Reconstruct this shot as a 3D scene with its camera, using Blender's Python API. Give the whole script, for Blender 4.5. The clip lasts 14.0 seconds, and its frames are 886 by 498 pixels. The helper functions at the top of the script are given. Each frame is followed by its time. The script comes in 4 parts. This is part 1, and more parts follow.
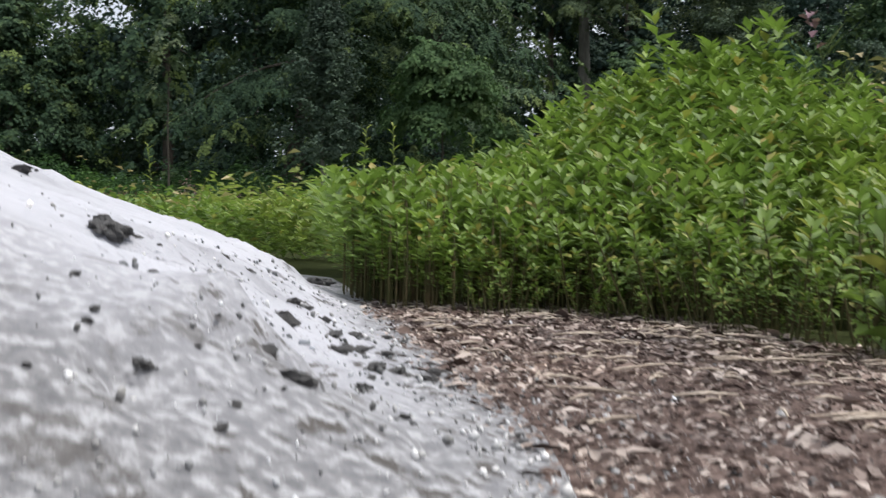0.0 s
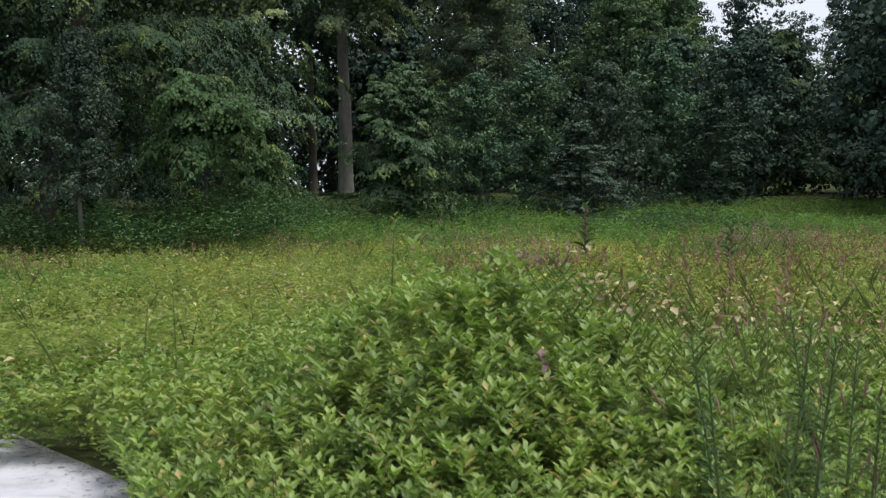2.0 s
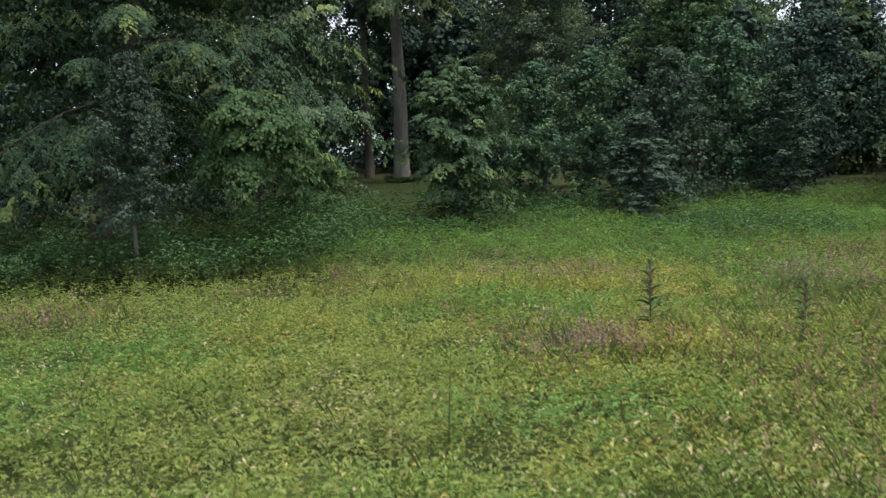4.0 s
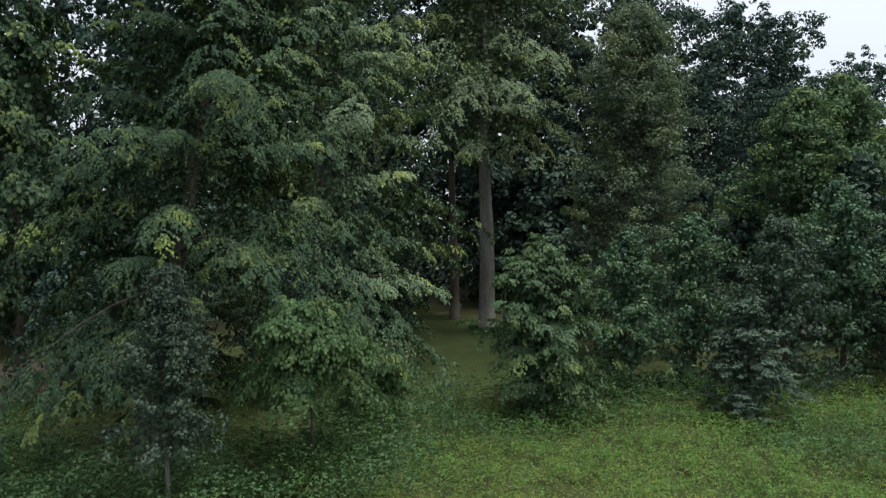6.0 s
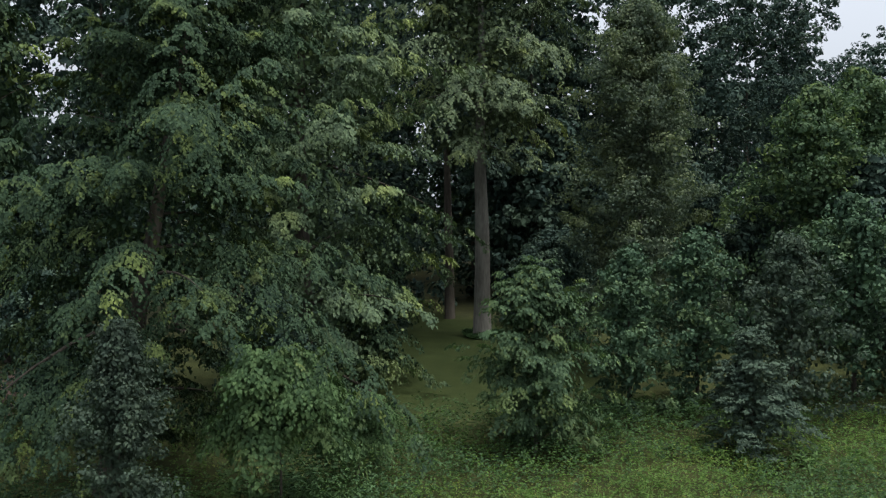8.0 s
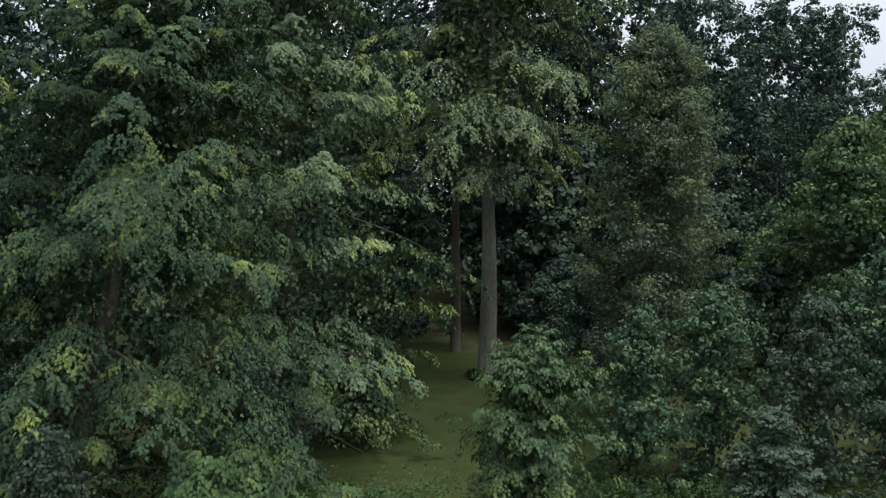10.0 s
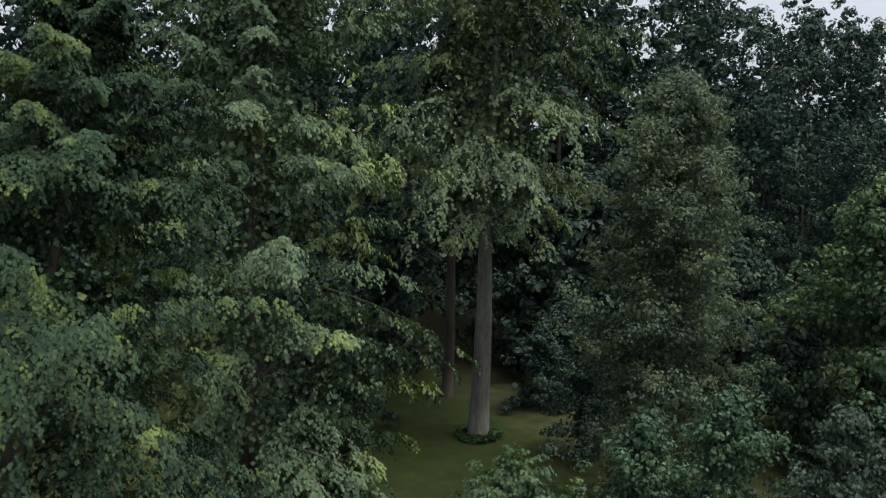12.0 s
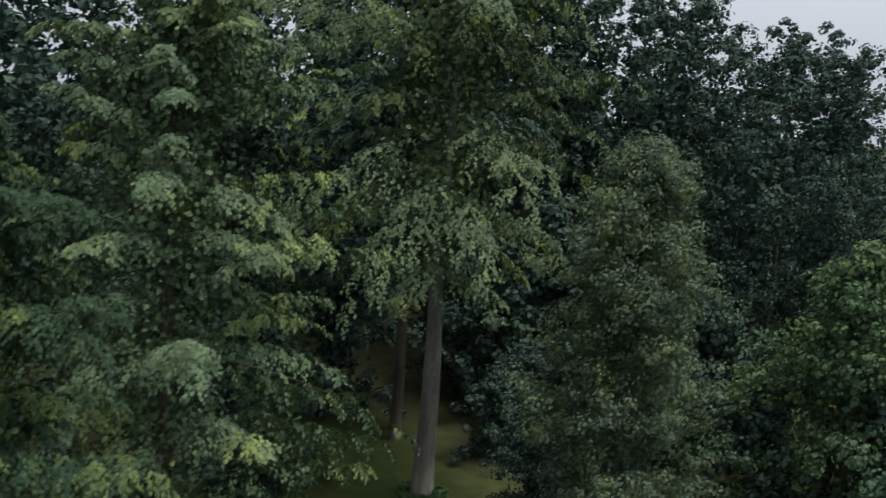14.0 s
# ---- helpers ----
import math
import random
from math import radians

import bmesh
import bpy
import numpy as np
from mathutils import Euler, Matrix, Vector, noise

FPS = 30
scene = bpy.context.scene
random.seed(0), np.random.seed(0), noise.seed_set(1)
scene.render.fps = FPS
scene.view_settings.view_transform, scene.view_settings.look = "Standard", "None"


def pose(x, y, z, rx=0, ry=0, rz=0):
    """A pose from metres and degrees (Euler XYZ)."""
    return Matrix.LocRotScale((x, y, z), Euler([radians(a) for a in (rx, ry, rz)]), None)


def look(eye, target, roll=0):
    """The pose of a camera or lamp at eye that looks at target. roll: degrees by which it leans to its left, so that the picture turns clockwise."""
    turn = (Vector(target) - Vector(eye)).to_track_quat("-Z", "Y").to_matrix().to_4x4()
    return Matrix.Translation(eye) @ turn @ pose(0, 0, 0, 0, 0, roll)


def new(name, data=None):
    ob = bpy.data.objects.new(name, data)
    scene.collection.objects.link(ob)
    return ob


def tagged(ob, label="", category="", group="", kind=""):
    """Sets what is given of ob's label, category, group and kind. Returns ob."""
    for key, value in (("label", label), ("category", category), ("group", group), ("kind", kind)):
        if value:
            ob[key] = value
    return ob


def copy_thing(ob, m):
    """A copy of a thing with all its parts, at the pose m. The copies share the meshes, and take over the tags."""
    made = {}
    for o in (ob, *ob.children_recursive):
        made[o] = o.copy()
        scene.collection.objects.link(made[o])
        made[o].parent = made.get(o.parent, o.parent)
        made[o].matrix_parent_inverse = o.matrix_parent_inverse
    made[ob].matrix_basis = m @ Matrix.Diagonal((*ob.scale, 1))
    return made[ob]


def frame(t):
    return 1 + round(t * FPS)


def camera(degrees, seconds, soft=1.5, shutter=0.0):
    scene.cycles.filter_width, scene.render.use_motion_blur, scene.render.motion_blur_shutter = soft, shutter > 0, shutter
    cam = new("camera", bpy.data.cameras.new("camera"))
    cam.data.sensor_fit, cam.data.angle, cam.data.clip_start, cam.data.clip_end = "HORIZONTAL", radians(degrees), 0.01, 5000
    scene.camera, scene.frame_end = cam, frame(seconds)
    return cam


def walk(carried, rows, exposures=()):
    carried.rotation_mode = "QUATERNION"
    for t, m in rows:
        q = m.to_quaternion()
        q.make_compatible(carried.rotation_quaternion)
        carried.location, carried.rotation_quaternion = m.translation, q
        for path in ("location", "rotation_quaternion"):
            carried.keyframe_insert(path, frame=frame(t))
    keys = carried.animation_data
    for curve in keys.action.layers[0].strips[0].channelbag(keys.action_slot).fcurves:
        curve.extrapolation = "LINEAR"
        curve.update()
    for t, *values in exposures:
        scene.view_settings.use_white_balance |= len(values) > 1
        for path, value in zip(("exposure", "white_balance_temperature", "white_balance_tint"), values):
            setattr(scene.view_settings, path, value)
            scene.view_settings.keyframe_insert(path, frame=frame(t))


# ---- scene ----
cam = camera(45.66, 14.0, soft=1.3, shutter=0.4)

PATH = [
    (0, pose(0.000, 0.000, 0.230, 89.34, -0.65, 0.00)),
    (0.2, pose(0.003, 0.031, 0.310, 89.09, -0.44, 0.83)),
    (0.3, pose(0.005, 0.046, 0.370, 88.96, -0.33, -1.42)),
    (0.4, pose(0.007, 0.062, 0.435, 88.83, -0.23, -5.14)),
    (0.5, pose(0.008, 0.077, 0.500, 88.71, -0.12, -9.64)),
    (0.7, pose(-0.008, -0.024, 0.617, 88.51, -0.12, -15.58)),
    (1, pose(-0.033, -0.177, 0.793, 88.21, -0.12, -14.35)),
    (1.5, pose(-0.071, -0.353, 1.136, 88.81, 0.35, -12.82)),
    (2, pose(-0.124, -0.588, 1.428, 88.76, 1.28, -12.77)),
    (4.5, pose(0.330, 0.766, 4.510, 85.58, 2.46, -7.68)),
    (5, pose(0.846, 1.668, 5.636, 85.89, 1.30, -4.47)),
    (5.5, pose(1.255, 2.922, 6.733, 88.97, 0.91, -3.78)),
    (6, pose(1.606, 3.940, 7.625, 90.01, 0.94, -4.07)),
    (6.5, pose(1.851, 4.683, 8.415, 89.72, 0.94, -3.87)),
    (7, pose(2.076, 5.354, 8.923, 88.85, 0.86, -4.03)),
    (9.5, pose(3.376, 8.376, 11.473, 87.14, 0.04, -2.56)),
    (10, pose(3.804, 9.596, 12.265, 86.72, -0.34, -2.17)),
    (10.5, pose(4.177, 10.760, 13.253, 86.18, -0.84, -1.92)),
    (11, pose(4.559, 11.923, 14.328, 85.70, -1.18, -1.69)),
    (11.5, pose(4.761, 13.199, 15.245, 85.04, -1.59, -1.35)),
    (12, pose(4.969, 14.312, 15.952, 84.45, -1.92, -1.18)),
    (12.5, pose(5.192, 15.283, 16.623, 83.94, -2.63, -0.65)),
    (13, pose(5.404, 16.033, 17.327, 83.33, -3.15, -0.25)),
    (13.5, pose(5.643, 16.745, 18.271, 82.59, -3.58, -0.20)),
    (14, pose(6.077, 17.811, 19.387, 82.21, -4.21, -2.08)),
]
walk(cam, PATH, exposures=[(0.0, 0.68), (0.5, 0.42), (1.0, 0.45), (1.5, 0.66), (2.0, 0.76), (4.5, 1.04), (6.5, 0.72), (7.0, 0.6), (9.5, 0.84), (11.0, 0.74), (12.5, 0.56), (14.0, 0.52)])

# ---------------------------------------------------------------- sky and light
SUN_AZ, SUN_EL = 105.0, 72.0
world = bpy.data.worlds.new("overcast_sky")
scene.world = world
world.use_nodes = True
wn, wl = world.node_tree.nodes, world.node_tree.links
sky = wn.new("ShaderNodeTexSky")
sky.sky_type = "NISHITA"
sky.sun_disc = False
sky.sun_elevation = radians(SUN_EL)
sky.sun_rotation = radians(SUN_AZ)
sky.dust_density = 9.0
sky.air_density = 1.0
pale = wn.new("ShaderNodeHueSaturation")
pale.inputs["Saturation"].default_value = 0.5
wl.new(sky.outputs["Color"], pale.inputs["Color"])
veil = wn.new("ShaderNodeMix")
veil.data_type = "RGBA"
veil.inputs[0].default_value = 0.5
veil.inputs[7].default_value = (5.2, 5.7, 6.5, 1)
wl.new(pale.outputs["Color"], veil.inputs[6])
wl.new(veil.outputs[2], wn["Background"].inputs["Color"])
wn["Background"].inputs["Strength"].default_value = 0.132

sun_data = bpy.data.lights.new("sun", "SUN")
sun_data.energy = 1.5
sun_data.angle = radians(22)
sun_data.color = (1.0, 0.985, 0.955)
sun = new("sun", sun_data)
sun.matrix_world = look((0, 0, 60), (math.sin(radians(SUN_AZ)) * -60, math.cos(radians(SUN_AZ)) * -60,
                                     60 - 60 * math.tan(radians(SUN_EL))))


# ---------------------------------------------------------------- materials
def material(name):
    m = bpy.data.materials.new(name)
    m.use_nodes = True
    return m, m.node_tree.nodes, m.node_tree.links, m.node_tree.nodes["Principled BSDF"]


def ramp(nodes, stops):
    r = nodes.new("ShaderNodeValToRGB")
    el = r.color_ramp.elements
    while len(el) < len(stops):
        el.new(0.5)
    for e, (p, c) in zip(el, stops):
        e.position, e.color = p, (*c, 1)
    return r


def noise_tex(nodes, links, scale, detail=4, coord="Object", rough=0.55):
    tc = nodes.new("ShaderNodeTexCoord")
    n = nodes.new("ShaderNodeTexNoise")
    n.inputs["Scale"].default_value, n.inputs["Detail"].default_value = scale, detail
    n.inputs["Roughness"].default_value = rough
    links.new(tc.outputs[coord], n.inputs["Vector"])
    return n


def mix_rgb(nodes, links, fac, a, b, blend="MIX"):
    m = nodes.new("ShaderNodeMix")
    m.data_type, m.blend_type = "RGBA", blend
    for sock, v in ((m.inputs[0], fac), (m.inputs[6], a), (m.inputs[7], b)):
        if isinstance(v, (int, float)):
            sock.default_value = v
        elif isinstance(v, tuple):
            sock.default_value = (*v, 1)
        else:
            links.new(v, sock)
    return m.outputs[2]


def leaf_material(name, dark, mid, light, patch, patch_scale=0.35, translucent=0.3, rough=0.6, stray=None, gloss=0.06, lump_scale=1.6, vary=0.45):
    """Leaves: each one its own tint, and wider patches of another hue; light comes through them."""
    m, n, l, p = material(name)
    geo = n.new("ShaderNodeNewGeometry")
    dark, light = (tuple(b + vary * (a - b) for a, b in zip(end, mid)) for end in (dark, light))
    stops = [(0.0, dark), (0.5, mid), (0.93, light)]
    if stray:
        stops.append((0.985, stray))
    tint = ramp(n, stops)
    l.new(geo.outputs["Random Per Island"], tint.inputs["Fac"])
    big = noise_tex(n, l, patch_scale, 3)
    edge = ramp(n, [(0.55, (0, 0, 0)), (0.7, (1, 1, 1))])
    l.new(big.outputs["Fac"], edge.inputs["Fac"])
    spray = n.new("ShaderNodeAttribute")
    spray.attribute_name = "spray"
    both = n.new("ShaderNodeMath")
    both.operation = "MAXIMUM"
    l.new(edge.outputs["Color"], both.inputs[0])
    l.new(spray.outputs["Fac"], both.inputs[1])
    col = mix_rgb(n, l, both.outputs[0], tint.outputs["Color"], patch)
    col = mix_rgb(n, l, 0.75, tint.outputs["Color"], col)
    # Random lumps of shading multiplied into the colour, cool dark to warm bright.
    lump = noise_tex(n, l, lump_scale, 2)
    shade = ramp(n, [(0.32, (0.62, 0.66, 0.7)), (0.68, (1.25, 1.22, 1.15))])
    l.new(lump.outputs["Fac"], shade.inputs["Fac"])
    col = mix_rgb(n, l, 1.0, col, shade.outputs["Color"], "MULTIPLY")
    l.new(col, p.inputs["Base Color"])
    p.inputs["Roughness"].default_value = rough
    p.inputs["Specular IOR Level"].default_value = gloss
    tr = n.new("ShaderNodeBsdfTranslucent")
    l.new(mix_rgb(n, l, 1.0, col, (1.05, 1.2, 0.75), "MULTIPLY"), tr.inputs["Color"])
    mx = n.new("ShaderNodeMixShader")
    mx.inputs[0].default_value = translucent
    l.new(p.outputs["BSDF"], mx.inputs[1])
    l.new(tr.outputs["BSDF"], mx.inputs[2])
    l.new(mx.outputs["Shader"], n["Material Output"].inputs["Surface"])
    return m


def rough_material(name, stops, scale, bump=0.4, fine=30.0, rough=0.9, stretch=(1, 1, 1), bump_dist=0.02):
    """Bark, sand, soil: a coarse and a fine grain in colour and relief."""
    m, n, l, p = material(name)
    tc = n.new("ShaderNodeTexCoord")
    mp = n.new("ShaderNodeMapping")
    mp.inputs["Scale"].default_value = stretch
    l.new(tc.outputs["Object"], mp.inputs["Vector"])
    a = n.new("ShaderNodeTexNoise")
    a.inputs["Scale"].default_value, a.inputs["Detail"].default_value = scale, 6
    b = n.new("ShaderNodeTexNoise")
    b.inputs["Scale"].default_value, b.inputs["Detail"].default_value = fine, 4
    l.new(mp.outputs["Vector"], a.inputs["Vector"])
    l.new(mp.outputs["Vector"], b.inputs["Vector"])
    r = ramp(n, stops)
    l.new(a.outputs["Fac"], r.inputs["Fac"])
    g = ramp(n, [(0.3, (0.7, 0.7, 0.7)), (0.7, (1.15, 1.15, 1.15))])
    l.new(b.outputs["Fac"], g.inputs["Fac"])
    l.new(mix_rgb(n, l, 1.0, r.outputs["Color"], g.outputs["Color"], "MULTIPLY"), p.inputs["Base Color"])
    bp = n.new("ShaderNodeBump")
    bp.inputs["Strength"].default_value, bp.inputs["Distance"].default_value = bump, bump_dist
    l.new(b.outputs["Fac"], bp.inputs["Height"])
    l.new(bp.outputs["Normal"], p.inputs["Normal"])
    p.inputs["Roughness"].default_value = rough
    p.inputs["Specular IOR Level"].default_value = 0.2
    return m


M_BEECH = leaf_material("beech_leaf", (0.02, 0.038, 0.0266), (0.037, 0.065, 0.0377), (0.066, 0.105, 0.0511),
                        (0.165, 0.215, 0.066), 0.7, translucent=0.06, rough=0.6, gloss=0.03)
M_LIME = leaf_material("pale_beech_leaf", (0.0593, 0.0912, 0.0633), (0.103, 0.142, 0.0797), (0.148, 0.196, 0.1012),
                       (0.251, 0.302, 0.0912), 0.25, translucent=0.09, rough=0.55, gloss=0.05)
# M_LIME made darker, so the second beech's shade is in its leaf colour.
M_SHADED_LIME = leaf_material("shaded_beech_leaf", (0.0515, 0.085, 0.058), (0.0902, 0.134, 0.0773), (0.1352, 0.1932, 0.0979),
                       (0.2, 0.25, 0.085), 0.25, translucent=0.09, rough=0.55, gloss=0.05)
M_GREEN = leaf_material("fresh_bush_leaf", (0.039, 0.0741, 0.049), (0.0624, 0.1118, 0.0679), (0.0975, 0.1599, 0.0894),
                        (0.12, 0.17, 0.07), 0.4, translucent=0.1)
M_SILVER = leaf_material("grey_green_leaf", (0.04, 0.062, 0.046), (0.062, 0.09, 0.066), (0.092, 0.124, 0.088),
                         (0.0629, 0.0978, 0.0706), 0.5, translucent=0.15)
M_MAPLE = leaf_material("maple_leaf", (0.0488, 0.0836, 0.0508), (0.0755, 0.1265, 0.0692), (0.1089, 0.1694, 0.0854),
                        (0.131, 0.179, 0.0643), 0.35, translucent=0.22, stray=(0.141, 0.195, 0.0709))
M_OLIVE = leaf_material("olive_leaf", (0.0587, 0.084, 0.0584), (0.0906, 0.1232, 0.0864), (0.1294, 0.1663, 0.1104),
                        (0.144, 0.175, 0.0805), 0.4, translucent=0.25)
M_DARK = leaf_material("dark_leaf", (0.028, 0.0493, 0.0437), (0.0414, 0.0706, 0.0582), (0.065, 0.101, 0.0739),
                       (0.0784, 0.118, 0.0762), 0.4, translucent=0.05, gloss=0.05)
M_BLUE = leaf_material("blue_green_needle", (0.0464, 0.0742, 0.0568), (0.0742, 0.112, 0.081), (0.109, 0.155, 0.107),
                       (0.0568, 0.0907, 0.0669), 0.5, translucent=0.1)
# Brighter leaf colour of the added crown that stands in for a lit bough.
M_LIT_BOUGH = leaf_material("lit_bough_leaf", (0.044, 0.083, 0.041), (0.075, 0.133, 0.057), (0.12, 0.187, 0.078),
                          (0.0978, 0.145, 0.0553), 0.6, translucent=0.2)
M_HERB = leaf_material("herb_leaf", (0.134, 0.18, 0.058), (0.198, 0.238, 0.076), (0.256, 0.29, 0.096),
                       (0.28, 0.275, 0.08), 0.3, translucent=0.38, lump_scale=2.6, vary=0.28)
M_SHRUB = leaf_material("shrub_leaf", (0.095, 0.15, 0.04), (0.158, 0.232, 0.056), (0.24, 0.325, 0.085),
                        (0.215, 0.25, 0.055), 1.1, translucent=0.3, rough=0.42, gloss=0.2, stray=(0.307, 0.257, 0.084), lump_scale=3.5)
M_DULL = leaf_material("deep_herb_leaf", (0.0728, 0.14, 0.047), (0.1142, 0.2038, 0.0605), (0.1624, 0.252, 0.0762),
                       (0.125, 0.19, 0.05), 0.4, translucent=0.32, lump_scale=2.6, vary=0.3)
M_YELLOW = leaf_material("yellowing_leaf", (0.185, 0.212, 0.056), (0.243, 0.252, 0.07), (0.312, 0.295, 0.088),
                         (0.31, 0.235, 0.09), 0.6, translucent=0.34, vary=0.3, stray=(0.455, 0.362, 0.13), lump_scale=2.6)
M_NETTLE = leaf_material("nettle_leaf", (0.041, 0.08, 0.042), (0.064, 0.12, 0.055), (0.092, 0.158, 0.068),
                         (0.0957, 0.17, 0.0478), 0.35, translucent=0.2, lump_scale=2.2)
M_GRASS = leaf_material("grass_blade", (0.085, 0.12, 0.045), (0.125, 0.16, 0.062), (0.18, 0.205, 0.09),
                        (0.11, 0.12, 0.06), 0.5, translucent=0.2, stray=(0.28, 0.24, 0.15))
M_SEED = leaf_material("reddish_seed_head", (0.13, 0.075, 0.065), (0.22, 0.125, 0.11), (0.31, 0.19, 0.165),
                       (0.24, 0.12, 0.12), 0.6, translucent=0.2)
M_PINK = leaf_material("pink_flower", (0.19, 0.11, 0.125), (0.28, 0.17, 0.19), (0.4, 0.26, 0.28),
                       (0.24, 0.14, 0.16), 0.6, translucent=0.2)
M_BARK = rough_material("grey_bark", [(0.3, (0.09, 0.085, 0.072)), (0.55, (0.15, 0.145, 0.125)), (0.75, (0.2, 0.195, 0.175))],
                        2.0, 0.6, 14, stretch=(1, 1, 0.18))
M_DARKBARK = rough_material("dark_bark", [(0.3, (0.035, 0.03, 0.025)), (0.6, (0.08, 0.07, 0.055)), (0.8, (0.12, 0.11, 0.09))],
                            2.0, 0.6, 14, stretch=(1, 1, 0.2))
M_STEM = rough_material("green_stem", [(0.3, (0.07, 0.09, 0.03)), (0.7, (0.13, 0.09, 0.05))], 9.0, 0.2, 40)


def sand_material():
    """Pale sand; towards the heap's foot darker gravel and clods."""
    m, n, l, p = material("pale_sand")
    zone = n.new("ShaderNodeVertexColor")
    zone.layer_name = "zone"
    sep = n.new("ShaderNodeSeparateColor")
    l.new(zone.outputs["Color"], sep.inputs["Color"])
    a, b, c = noise_tex(n, l, 2.2, 6), noise_tex(n, l, 55, 6), noise_tex(n, l, 14, 5, rough=0.7)
    pale = ramp(n, [(0.3, (0.27, 0.272, 0.29)), (0.45, (0.37, 0.373, 0.402)), (0.7, (0.45, 0.453, 0.49))])
    l.new(a.outputs["Fac"], pale.inputs["Fac"])
    grit = ramp(n, [(0.36, (0.05, 0.048, 0.048)), (0.5, (0.13, 0.127, 0.125)), (0.62, (0.34, 0.34, 0.345))])
    l.new(b.outputs["Fac"], grit.inputs["Fac"])
    col = mix_rgb(n, l, sep.outputs["Red"], pale.outputs["Color"], grit.outputs["Color"])
    clod = ramp(n, [(0.56, (0, 0, 0)), (0.62, (1, 1, 1))])
    l.new(c.outputs["Fac"], clod.inputs["Fac"])
    amount = n.new("ShaderNodeMath")
    amount.operation = "MULTIPLY"
    l.new(clod.outputs["Color"], amount.inputs[0])
    l.new(sep.outputs["Green"], amount.inputs[1])
    col = mix_rgb(n, l, amount.outputs[0], col, (0.075, 0.068, 0.063))
    l.new(col, p.inputs["Base Color"])
    bp = n.new("ShaderNodeBump")
    bp.inputs["Strength"].default_value, bp.inputs["Distance"].default_value = 0.8, 0.012
    l.new(b.outputs["Fac"], bp.inputs["Height"])
    l.new(bp.outputs["Normal"], p.inputs["Normal"])
    p.inputs["Roughness"].default_value = 0.85
    p.inputs["Specular IOR Level"].default_value = 0.25
    return m


M_SAND = sand_material()
M_CHIP = leaf_material("wood_chip", (0.06, 0.042, 0.037), (0.19, 0.142, 0.126), (0.48, 0.41, 0.37),
                       (0.13, 0.09, 0.08), 3.0, translucent=0.0, rough=0.8, vary=1.0)


def ground_material():
    """Soil under the herbs, with wood chips, mown lawn and bare earth where the zones lie."""
    m, n, l, p = material("ground_cover")
    zone = n.new("ShaderNodeVertexColor")
    zone.layer_name = "zone"
    sep = n.new("ShaderNodeSeparateColor")
    l.new(zone.outputs["Color"], sep.inputs["Color"])
    a, b = noise_tex(n, l, 1.3, 5), noise_tex(n, l, 25, 5)
    soil = ramp(n, [(0.3, (0.026, 0.034, 0.013)), (0.7, (0.055, 0.064, 0.022))])
    l.new(a.outputs["Fac"], soil.inputs["Fac"])
    chips = ramp(n, [(0.35, (0.05, 0.035, 0.03)), (0.55, (0.11, 0.078, 0.068)), (0.75, (0.19, 0.145, 0.128))])
    l.new(b.outputs["Fac"], chips.inputs["Fac"])
    lawn = ramp(n, [(0.3, (0.022, 0.034, 0.01)), (0.7, (0.036, 0.048, 0.015))])
    l.new(a.outputs["Fac"], lawn.inputs["Fac"])
    earth = ramp(n, [(0.3, (0.07, 0.05, 0.042)), (0.7, (0.11, 0.08, 0.067))])
    l.new(a.outputs["Fac"], earth.inputs["Fac"])
    col = mix_rgb(n, l, sep.outputs["Red"], soil.outputs["Color"], chips.outputs["Color"])
    col = mix_rgb(n, l, sep.outputs["Green"], col, lawn.outputs["Color"])
    col = mix_rgb(n, l, sep.outputs["Blue"], col, earth.outputs["Color"])
    l.new(col, p.inputs["Base Color"])
    bp = n.new("ShaderNodeBump")
    bp.inputs["Strength"].default_value, bp.inputs["Distance"].default_value = 0.7, 0.02
    l.new(b.outputs["Fac"], bp.inputs["Height"])
    l.new(bp.outputs["Normal"], p.inputs["Normal"])
    p.inputs["Roughness"].default_value = 0.95
    p.inputs["Specular IOR Level"].default_value = 0.1
    return m


M_GROUND = ground_material()


# ---------------------------------------------------------------- mesh helpers
def mesh_of(name, verts, faces, mat, smooth=False):
    """One mesh from arrays of places and of triangles or quads."""
    verts, faces = np.asarray(verts, np.float32), np.asarray(faces, np.int32)
    me = bpy.data.meshes.new(name)
    k = faces.shape[1]
    me.vertices.add(len(verts))
    me.vertices.foreach_set("co", verts.ravel())
    me.loops.add(faces.size)
    me.loops.foreach_set("vertex_index", faces.ravel())
    me.polygons.add(len(faces))
    me.polygons.foreach_set("loop_start", np.arange(0, faces.size, k, dtype=np.int32))
    me.polygons.foreach_set("loop_total", np.full(len(faces), k, np.int32))
    if smooth:
        me.polygons.foreach_set("use_smooth", np.ones(len(faces), bool))
    me.update(calc_edges=True)
    me.materials.append(mat)
    return me


def part(name, me, parent, label=""):
    ob = new(name, me)
    ob.parent = parent
    return tagged(ob, label)


def unit(v):
    return v / np.maximum(np.linalg.norm(v, axis=-1, keepdims=True), 1e-9)


